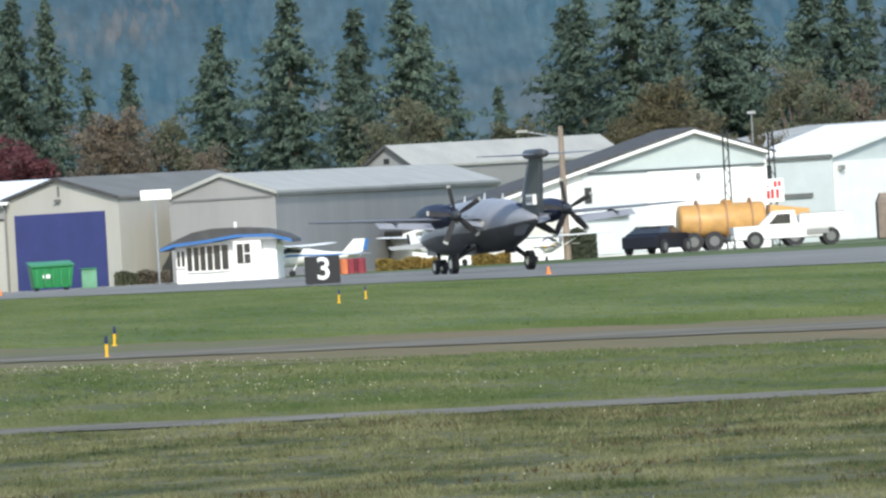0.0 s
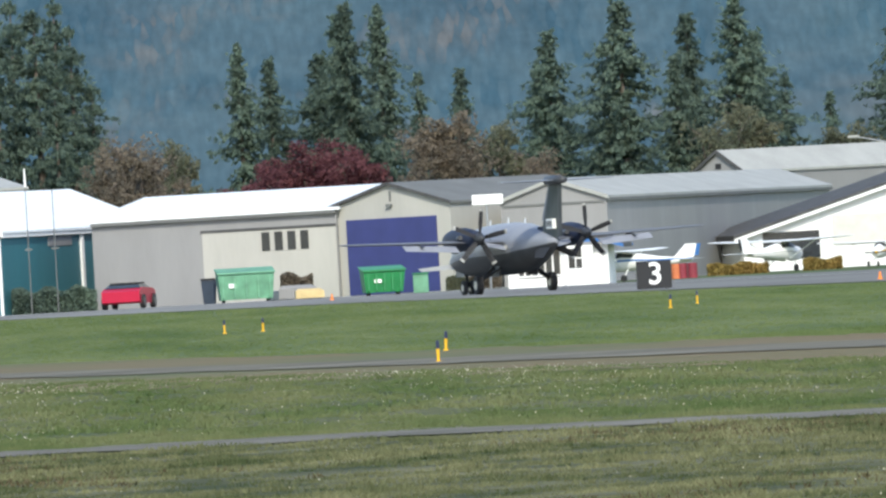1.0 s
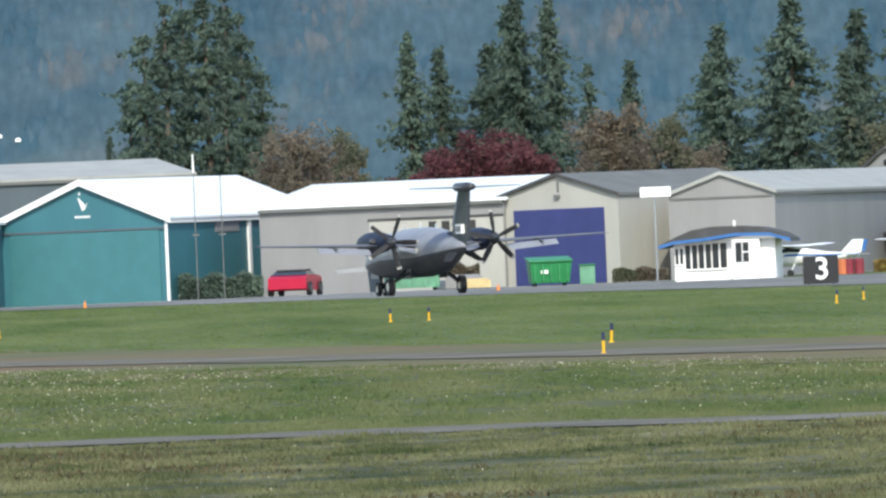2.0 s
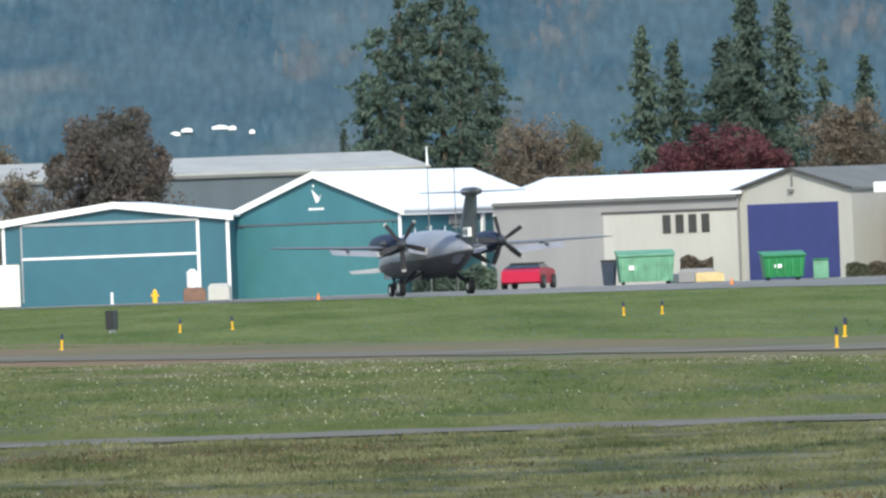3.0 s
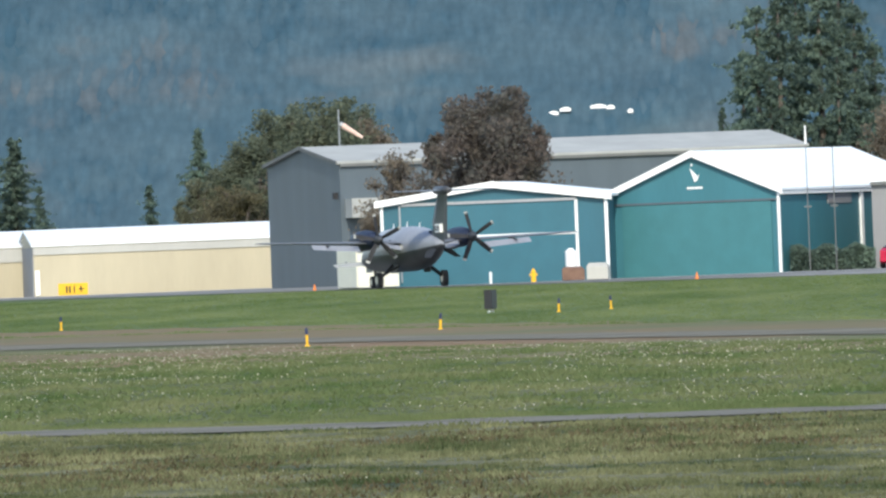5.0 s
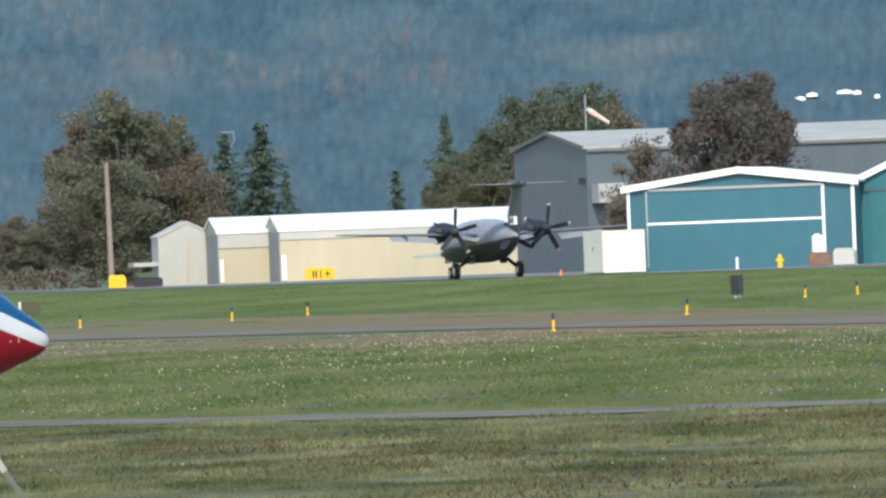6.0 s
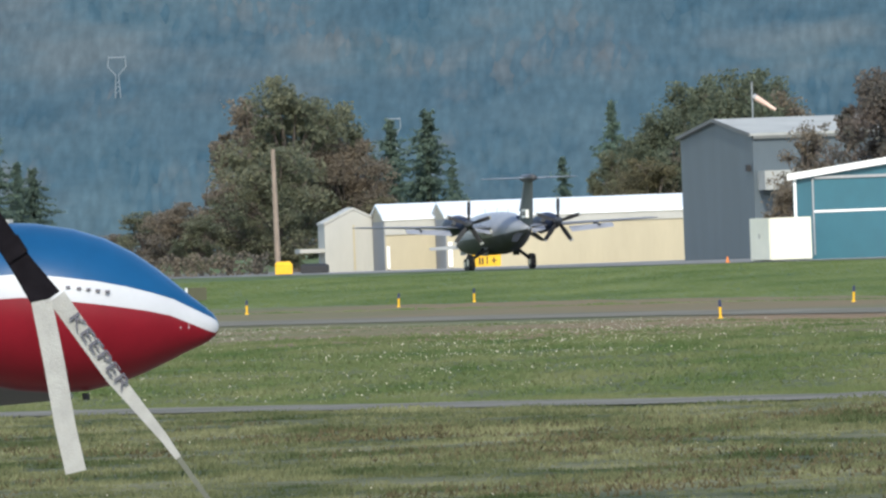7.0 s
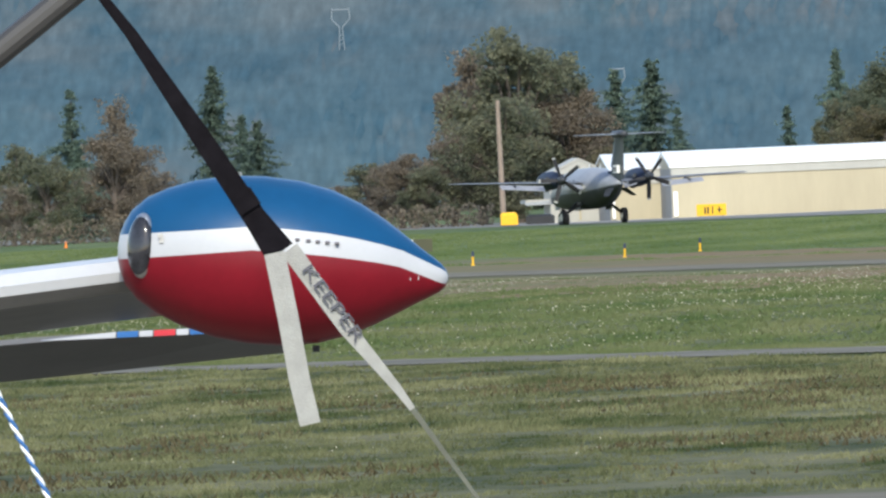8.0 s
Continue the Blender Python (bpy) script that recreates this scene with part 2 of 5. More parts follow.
sheet("dry_field", [(60, 99.2), (-2, 102.2), (-60, 108.2)] + STRIP[::-1], 0.006, TURF_DRY, "dry patchy grass between apron and taxiway", "grass")
sheet("mixed_field", STRIP + TAXI[::-1], 0.005, TURF_MIXED, "mixed green and straw grass between the taxiways", "grass")
ribbon("verge", [(x, y + 4.2) for x, y in STRIP], [1.3] * 7, 0.012, DIRT, "thin dry brown verge along the narrow taxiway", "earth", 1.6)
ribbon("taxiway_1", STRIP, [3.0] * 7, 0.02, PALE_ASPHALT, "narrow grey asphalt taxiway through the grass", "taxiway", 1.5)
ribbon("dirt_edge", [(x, y + np.interp(x, [6, 16], [-14, 0])) for x, y in TAXI], [20, 32, 40, 72, 84, 90, 110], 0.012, DIRT, "strip of bare brown earth along the taxiway", "earth", 9.0)
ribbon("taxiway_2", [(x, y + np.interp(x, [6, 16], [-14, 2])) for x, y in TAXI], [8, 10, 9.5, 10, 11, 14, 20], 0.025, ASPHALT, "grey asphalt taxiway across the grass", "taxiway", 2.0)
sheet("runway", RUN + [(-150, 1500), (-20, 985), (5, 905), (34, 800), (66, 700), (100, 500)], 0.02, RUNWAY, "grey asphalt runway seen at a grazing angle", "runway")


# ---- hangars ----
def hangar(name, b, d, alpha, w, length, eave, ridge, along, wall, roof, label, trim=None, over=0.2, drop=0.14):
    """A shed by its near corner. The front runs from the corner to the left and back (local y, w long), the side to the right
    and back (local x). along: the local axis of the ridge."""
    p = at(b, d)
    top = empty(name, pose(p.x, p.y, 0, 0, 0, 90 - alpha), label, "hangar")
    n, m = (w, length) if along == "x" else (length, w)
    mid = n / 2
    part("wall", prism([(0, 0), (n, 0), (n, eave), (mid, ridge), (0, eave)], along, 0, m), wall, top)
    s = (ridge - eave) / mid
    t = 0.12
    for u0, u1 in ((-over, mid), (n + over, mid)):
        z0 = eave - over * s
        part("roof", prism([(u0, z0 + 0.01), (u1, ridge + 0.01), (u1, ridge + t), (u0, z0 + t)], along, -over, m + over), roof, top)
        if trim:
            # barge boards under the roof's edge, on the gable that shows
            part("trim", prism([(u0, z0 - drop), (u1, ridge - drop), (u1, ridge + t + 0.02), (u0, z0 + t + 0.02)], along, -over - 0.06, -over - 0.003), trim, top)
    return top


def on_front(top, name, a0, a1, z0, z1, mat, thick=0.05, label="", bevel=0.0):
    return part(name, box(-thick, 0.02, a0, a1, z0, z1, bevel), mat, top, label)


def on_side(top, name, a0, a1, z0, z1, mat, thick=0.05, label="", bevel=0.0):
    return part(name, box(a0, a1, -thick, 0.02, z0, z1, bevel), mat, top, label)


def teal_hangar():
    h = hangar("hangar", 120, 872, 20, 7.8, 20.0, 3.6, 5.25, "x", TEAL, WHITE_ROOF, "teal metal hangar with white roof and white trim", WHITE)
    on_front(h, "hangar_door", 0.4, 7.2, 0.02, 3.1, material("teal_door", (0.041, 0.16, 0.176), 0.5, vary=0.08, scale=1.5), 0.06, "wide closed teal sliding door")
    for a in (0.0, 7.64):
        on_front(h, "corner_trim", a, a + 0.12, 0, 3.42, WHITE, 0.07)
    on_side(h, "downpipe", 10.1, 10.4, 0.2, 3.4, WHITE, 0.1)
    on_side(h, "gutter", 0, 19.5, 3.36, 3.5, WHITE, 0.16)
    on_front(h, "header", 0.15, 7.6, 3.12, 3.2, GREY_BLUE, 0.09)
    on_side(h, "panel", 6.0, 9.0, 2.9, 3.3, GREY, 0.04, "small grey louvred panel")
    # emblem: a plain white bird-like shape over a short bar
    bm = bmesh.new()
    for tri in (((4.06, 4.62), (3.86, 4.05), (3.74, 4.3)), ((3.9, 4.02), (3.62, 4.38), (3.74, 4.08)), ((4.02, 4.72), (3.92, 4.72), (3.97, 4.84))):
        prism(tri, "x", -0.035, 0.01, bm)
    part("emblem", bm, WHITE, h, "plain white emblem on the gable")
    for k in range(6):
        on_front(h, "lettering", 3.52 + k * 0.12, 3.6 + k * 0.12, 3.72, 3.82, WHITE, 0.03)


def blue_hangar():
    h = hangar("hangar", -185, 872, 6, 9.86, 12, 3.6, 4.26, "x", TEAL2, WHITE_ROOF, "long low blue-teal hangar with white trim", WHITE)
    on_front(h, "hangar_door", 1.35, 9.0, 0.02, 3.45, material("blue_teal_door", (0.025, 0.118, 0.156), 0.5, vary=0.07, scale=1.2), 0.06, "closed blue-teal bifold door")
    on_front(h, "door_seam", 1.35, 9.0, 2.02, 2.12, WHITE, 0.09)
    on_front(h, "corner_trim", 1.3, 1.42, 0.5, 3.5, WHITE, 0.09)
    on_front(h, "corner_trim", 8.95, 9.02, 0.2, 3.5, GALV, 0.09)
    on_front(h, "corner_trim", 9.7, 9.82, 0, 3.5, WHITE, 0.09)
    on_front(h, "corner_trim", 0.0, 0.14, 0, 3.5, WHITE, 0.09)
    on_front(h, "header", 1.35, 8.9, 3.46, 3.58, GALV, 0.12)


def grey_hangar():
    h = hangar("hangar", 716, 871, 18, 11.0, 17.0, 3.75, 4.66, "y", GREY, WHITE_ROOF, "grey metal hangar with a white roof and a cream office front", None)
    on_front(h, "office_wall", 0.05, 6.05, 0.02, 3.05, CREAM, 0.06, "cream wall with four windows")
    on_front(h, "header", 0.05, 6.1, 3.06, 3.16, DARK_ROOF, 0.1)
    for k in range(4):
        on_front(h, "window", 1.28 + k * 0.58, 1.28 + k * 0.58 + 0.36, 2.15, 2.95, GLASS_DARK, 0.09)
    on_front(h, "fascia", 0, 11.0, 3.6, 3.72, GREY_ROOF, 0.22)


def gable_door_hangar():
    h = hangar("hangar", 918, 868, 35, 6.2, 12.2, 3.75, 4.65, "x", CREAM, GREY_ROOF, "cream hangar with a dark blue door and grey roof", DARK_ROOF, 0.12, 0.0)
    on_front(h, "hangar_door", 0.72, 5.35, 0.02, 3.25, BLUE_DOOR, 0.06, "tall dark blue roller door")
    on_front(h, "lamp", 2.95, 3.2, 3.72, 3.85, GREY_ROOF, 0.16)
    on_front(h, "emblem", 3.0, 3.1, 3.95, 4.4, GREY_ROOF, 0.03)


def long_hangar():
    h = hangar("hangar", 1195, 866, 15, 4.65, 44, 3.6, 4.42, "x", GREY, PALE_ROOF, "long grey-brown metal hangar with a pale roof", PALE_ROOF, 0.12, 0.02)
    on_side(h, "gutter", 0, 44, 3.45, 3.58, GREY_ROOF, 0.14)
    on_front(h, "header", 0.1, 4.55, 3.4, 3.48, GREY_ROOF, 0.05)


def back_hangar():
    h = hangar("hangar", 1440, 935, 40, 2.9, 16.2, 4.55, 5.5, "x", GREY, PALE_ROOF, "grey shed with a pale corrugated roof behind the others", DARK_ROOF, 0.1, 0.03)
    on_front(h, "vent", 1.3, 1.6, 4.75, 5.0, DARK, 0.04)


def white_hangar():
    # an uneven gable: a long low slope to the left, a short one to the right
    p = at(1432, 884)
    h = empty("hangar", pose(p.x, p.y, 0, 0, 0, 15), "white gabled hangar with a long dark roof slope", "hangar")
    part("wall", prism([(0, 0), (16.41, 0), (16.41, 4.15), (13.08, 5.23), (0, 1.54)], "y", 0, 4.6), WHITE, h)
    part("roof", prism([(-0.5, 1.43), (13.08, 5.25), (13.08, 5.42), (-0.5, 1.64)], "y", -0.3, 4.8), DARK_ROOF, h, "dark shingled roof slope")
    part("roof", prism([(16.79, 4.05), (13.08, 5.25), (13.08, 5.42), (16.79, 4.21)], "y", -0.3, 4.8), DARK_ROOF, h)
    part("trim", prism([(-0.5, 1.35), (13.08, 5.17), (13.08, 5.31), (-0.5, 1.49)], "y", -0.36, -0.305), WHITE, h)
    part("trim", prism([(16.79, 3.97), (13.08, 5.17), (13.08, 5.31), (16.79, 4.09)], "y", -0.36, -0.305), WHITE, h)
    on_side(h, "hangar_door", 10.90, 15.63, 0.05, 3.62, material("bright_white_door", (0.86, 0.87, 0.87), 0.5, vary=0.03), 0.07, "tall white sliding door")
    part("gable_panel", prism([(8.6, 3.71), (16.3, 3.71), (16.3, 4.04), (13.08, 5.08), (8.6, 3.82)], "y", -0.05, 0.01), material("pale_gable_siding", (0.46, 0.52, 0.52), 0.6, vary=0.06, scale=1), h, "pale grey gable panel")
    on_side(h, "door_rail", 8.20, 16.31, 3.61, 3.69, GREY_BLUE, 0.12)
    on_side(h, "wall_lamp", 13.12, 13.27, 3.18, 3.43, GREY, 0.25)
    on_side(h, "window", 0.9, 3.47, 0.5, 1.69, GLASS_DARK, 0.06)
    on_side(h, "window", 7.98, 8.3, 2.35, 3.05, GLASS_DARK, 0.08)
    on_side(h, "ledge", 7.5, 9.9, 1.72, 1.9, GREY_BLUE, 0.3, "slate blue ledge over the side door")
    on_side(h, "panel", 4.1, 7.2, 1.0, 2.3, material("weathered_white_boards", (0.6, 0.6, 0.54), 0.7, vary=0.1, scale=2), 0.05)
    on_side(h, "panel", 7.91, 10.81, 0.1, 3.57, material("pale_grey_siding", (0.6, 0.65, 0.66), 0.6, vary=0.06, scale=1), 0.05)
    h = hangar("hangar", 2182, 945, 35, 4.47, 14.3, 4.05, 5.3, "y", material("light_siding", (0.55, 0.6, 0.6), 0.6, vary=0.06, scale=1), WHITE_ROOF, "white hangar with pale grey side and white roof", WHITE, 0.15)
    on_side(h, "hangar_door", 0.15, 13.5, 0.05, 3.7, WHITE, 0.07, "wide white sliding door")
    on_front(h, "window", 3.3, 4.1, 3.0, 3.7, GLASS_DARK, 0.05)
    on_front(h, "header", 0, 4.4, 3.85, 3.95, GREY_ROOF, 0.1)
    on_front(h, "panel", 1.1, 4.27, 2.1, 2.3, GREY_ROOF, 0.1)
    on_side(h, "wall_lamp", 0.4, 0.75, 3.3, 3.5, GREY, 0.25)
    h = hangar("hangar", 2118, 985, 66, 14, 16, 4.6, 5.55, "y", GREY, PALE_ROOF, "pale roofed hangar behind the white ones", None, 0.15)
    on_side(h, "panel", 3, 12, 0.1, 3.8, WHITE, 0.05)


def big_grey_hangar():
    h = hangar("hangar", -657, 950, 73, 12.4, 22.8, 5.75, 6.5, "x", GREY_BLUE, PALE_ROOF, "tall slate-grey hangar with a pale roof", GREY_ROOF, 0.15, 0.02)
    on_side(h, "gutter", 0, 22.7, 5.6, 5.74, GREY_ROOF, 0.16)
    on_side(h, "lean_to", 0.2, 6.5, 3.2, 4.1, PALE_ROOF, 1.2, "pale lean-to canopy on the wall")
    on_front(h, "wall_lamp", 0.4, 0.7, 4.1, 4.4, DARK, 0.2)


def beige_hangars():
    h = hangar("hangar", -1204, 985, 84, 10.4, 22, 2.45, 3.15, "x", BEIGE, WHITE_ROOF, "long beige storage hangar with a white roof", None, 0.1)
    # grey skin on the left-facing ends paints the shade they stand in
    on_front(h, "end_wall", 0.02, 10.3, 0.02, 2.4, GREY, 0.05, "end wall with its shade painted grey")
    on_side(h, "fascia", 0, 21.9, 2.05, 2.4, CREAM, 0.06)
    on_side(h, "door_edge", 0.05, 0.25, 0.1, 1.3, WHITE, 0.1)
    h = hangar("hangar", -1313, 992, 84, 10.4, 3.2, 2.45, 3.15, "x", BEIGE, WHITE_ROOF, "short beige storage hangar with a white roof", None, 0.1)
    # same painted shade on this end
    on_front(h, "end_wall", 0.02, 10.3, 0.02, 2.4, GREY, 0.05, "end wall with its shade painted grey")
    on_side(h, "fascia", 0, 3.2, 1.75, 2.4, CREAM, 0.06)
    on_side(h, "door_edge", 0.05, 0.2, 0.1, 1.2, WHITE, 0.1)
    h = hangar("hangar", -1420, 1000, 80, 2.4, 2.9, 2.35, 3.05, "y", CREAM, CREAM, "small cream shed at the end of the hangar row", None, 0.05)
    part("lean_to", box(-1.2, 0, 0.2, 2.2, 1.0, 1.2), CREAM, h)
    on_side(h, "seam", 1.4, 1.5, 0.1, 2.3, BEIGE, 0.04)


teal_hangar()
blue_hangar()
grey_hangar()
gable_door_hangar()
long_hangar()
back_hangar()
white_hangar()
big_grey_hangar()
beige_hangars()


# ---- far hillside ----
def hillside():
    bm = bmesh.new()
    nx, nz = 260, 40
    grid = []
    for j in range(nz + 1):
        row = []
        for i in range(nx + 1):
            x = -700 + 1400 * i / nx
            z = -2 + 150 * j / nz
            y = 4350 + 2.4 * z + 14 * noise.fractal((x * 0.02, z * 0.03, 3), 0.7, 2.0, 4)
            row.append(bm.verts.new((x, y, z)))
        grid.append(row)
    for j in range(nz):
        for i in range(nx):
            bm.faces.new((grid[j][i], grid[j][i + 1], grid[j + 1][i + 1], grid[j + 1][i]))
    # blue aerial haze is painted into all base colours of the slope
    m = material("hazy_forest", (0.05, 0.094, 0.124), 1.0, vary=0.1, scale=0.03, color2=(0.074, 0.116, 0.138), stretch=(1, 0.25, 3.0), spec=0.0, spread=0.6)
    n, l = m.node_tree.nodes, m.node_tree.links
    p = n["Principled BSDF"]
    tc = n.new("ShaderNodeTexCoord")

    def field(kind, stretch, scale, detail=4):
        mp, tex = n.new("ShaderNodeMapping"), n.new("ShaderNodeTex" + kind)
        mp.inputs["Scale"].default_value = stretch
        l.new(tc.outputs["Object"], mp.inputs[0])
        l.new(mp.outputs[0], tex.inputs["Vector"])
        tex.inputs["Scale"].default_value = scale
        if kind == "Noise":
            tex.inputs["Detail"].default_value = detail
        return tex

    def ranged(socket, a, b, lo, hi):
        mr = n.new("ShaderNodeMapRange")
        for k, value in enumerate((a, b, lo, hi)):
            mr.inputs[k + 1].default_value = value
        l.new(socket, mr.inputs[0])
        return mr.outputs[0]

    def times(u, v):
        mu = n.new("ShaderNodeMath")
        mu.operation = "MULTIPLY"
        l.new(u, mu.inputs[0])
        l.new(v, mu.inputs[1])
        return mu.outputs[0]

    def blend(colour, mask, other):
        mix = n.new("ShaderNodeMixRGB")
        l.new(mask, mix.inputs[0])
        l.new(colour, mix.inputs[1])
        mix.inputs[2].default_value = (*other, 1)
        return mix.outputs[0]
    # single crowns as upright cells, in stands of autumn colour, pale clearings and firs
    cells = field("Voronoi", (0.55, 0, 0.26), 1.0)
    pick = n.new("ShaderNodeSeparateColor")
    l.new(cells.outputs["Color"], pick.inputs[0])
    stands = field("Noise", (1, 0.05, 2.0), 0.03, 6)
    heath = field("Noise", (1, 0.05, 3.2), 0.016, 5)
    firs = field("Noise", (1, 0.05, 1.5), 0.055, 5)
    out = p.inputs["Base Color"].links[0].from_socket
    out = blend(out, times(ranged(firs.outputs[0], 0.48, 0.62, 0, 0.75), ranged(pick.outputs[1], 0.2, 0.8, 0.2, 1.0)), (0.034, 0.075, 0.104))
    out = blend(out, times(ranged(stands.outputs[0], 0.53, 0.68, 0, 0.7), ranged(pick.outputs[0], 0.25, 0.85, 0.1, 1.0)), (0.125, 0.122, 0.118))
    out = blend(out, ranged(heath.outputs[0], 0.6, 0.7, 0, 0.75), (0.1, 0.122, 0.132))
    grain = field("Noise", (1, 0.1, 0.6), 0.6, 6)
    # each crown cell darkens towards its rim, under an uneven grain
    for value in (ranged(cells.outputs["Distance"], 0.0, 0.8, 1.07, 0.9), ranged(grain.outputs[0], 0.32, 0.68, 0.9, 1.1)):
        hs = n.new("ShaderNodeHueSaturation")
        l.new(value, hs.inputs["Value"])
        l.new(out, hs.inputs["Color"])
        out = hs.outputs[0]
    l.new(out, p.inputs["Base Color"])
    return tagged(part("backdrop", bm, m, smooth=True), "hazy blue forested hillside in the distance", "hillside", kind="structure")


hillside()


def slope_y(x, z):
    """The face of the hillside between the corners of its grid."""
    u, w = (x + 700) / 1400 * 260, (z + 2) / 150 * 40
    i, j = math.floor(u), math.floor(w)
    total = 0.0
    for di in (0, 1):
        for dj in (0, 1):
            gx, gz = -700 + 1400 * (i + di) / 260, -2 + 150 * (j + dj) / 40
            share = (u - i if di else 1 - u + i) * (w - j if dj else 1 - w + j)
            total += share * (4350 + 2.4 * gz + 14 * noise.fractal((gx * 0.02, gz * 0.03, 3), 0.7, 2.0, 4))
    return total


def hill_houses():
    for b, v, w in ((-275, -233, 1.1), (-254, -239, 1.2), (-196, -242, 1.7), (-174, -240, 0.9), (-139, -232, 0.6)):
        z = EYE - (v + 2) / 36000 * 4420
        p = at(b, 4420)
        y = slope_y(p.x, z)
        h = empty("house", pose(p.x, y - 1.2, z), "small white house far off on the hillside", "house", "houses on the hill")
        part("wall", box(-w, w, 0, 12, -0.4, 0.22), WHITE, h)
        part("roof", prism([(-w, 0.22), (w, 0.22), (w * 0.4, 0.5), (-w * 0.2, 0.5)], "y", -0.02, 12), WHITE, h)


def transmission_towers():
    # steel tinted pale blue, with the distance haze in its colour
    pale = material("hazed_steel", (0.2, 0.235, 0.26), 0.8, vary=0.05)
    for b, v0, v1, w in ((-1790, -344, -276, 2.0), (-1292, -215, -150, 1.5)):
        p = at(b, 4400)
        z0, z1 = (EYE - (v + 2) / 36000 * 4400 for v in (v1, v0))
        h = z1 - z0
        t = empty("transmission_tower", pose(p.x, slope_y(p.x, z0) - 4, z0), "pale steel power line tower far on the hillside", "tower", "power line towers")
        for s in (-1, 1):
            part("leg", rod((s * 0.75, 0, -4), (s * 0.3, 0, h * 0.5), 0.12, 0.1, 6), pale, t)
            part("upper_arm", rod((s * 0.3, 0, h * 0.5), (s * w, 0, h * 0.72), 0.12, 0.1, 6), pale, t)
            part("mast_side", rod((s * w, 0, h * 0.72), (s * w * 0.9, 0, h), 0.12, 0.1, 6), pale, t)
        part("crossbeam", rod((-w * 0.95, 0, h * 0.96), (w * 0.95, 0, h * 0.96), 0.14, 0.14, 6), pale, t)
        for k in range(3):
            part("brace", rod((-0.65 + 0.1 * k, 0, h * 0.12 * k), (0.6 - 0.1 * k, 0, h * 0.12 * (k + 1)), 0.07, 0.07, 5), pale, t)


hill_houses()
transmission_towers()


# ---- the aircraft that rolls along the runway ----
def ring(y, rx, rz, zc, n=28, x0=0.0):
    return [(x0 + rx * math.cos(2 * math.pi * k / n), y, zc + rz * math.sin(2 * math.pi * k / n)) for k in range(n)]


def foil(chord_le, chord_te, z, x, thick, axis="x"):
    """A wing section between leading and trailing edge (y), at the span station x (or height, for a fin)."""
    c = chord_le - chord_te
    pts = []
    for s, h in ((0, 0), (0.06, 0.5), (0.25, 1.0), (0.55, 0.75), (1, 0.06), (1, -0.06), (0.55, -0.45), (0.25, -0.6), (0.06, -0.35)):
        y = chord_le - s * c
        pts.append((x, y, z + h * thick / 2) if axis == "x" else (h * thick / 2, y, z))
    return pts


def wheel(parent, x, y, r, wdt):
    w = part("wheel", rod((x - wdt / 2, y, r), (x + wdt / 2, y, r), r, seg=20), DARK, parent, "black rubber tyre")
    part("rim", rod((x - wdt / 2 - 0.01, y, r), (x + wdt / 2 + 0.01, y, r), r * 0.5, seg=14), METAL, w)
    return w


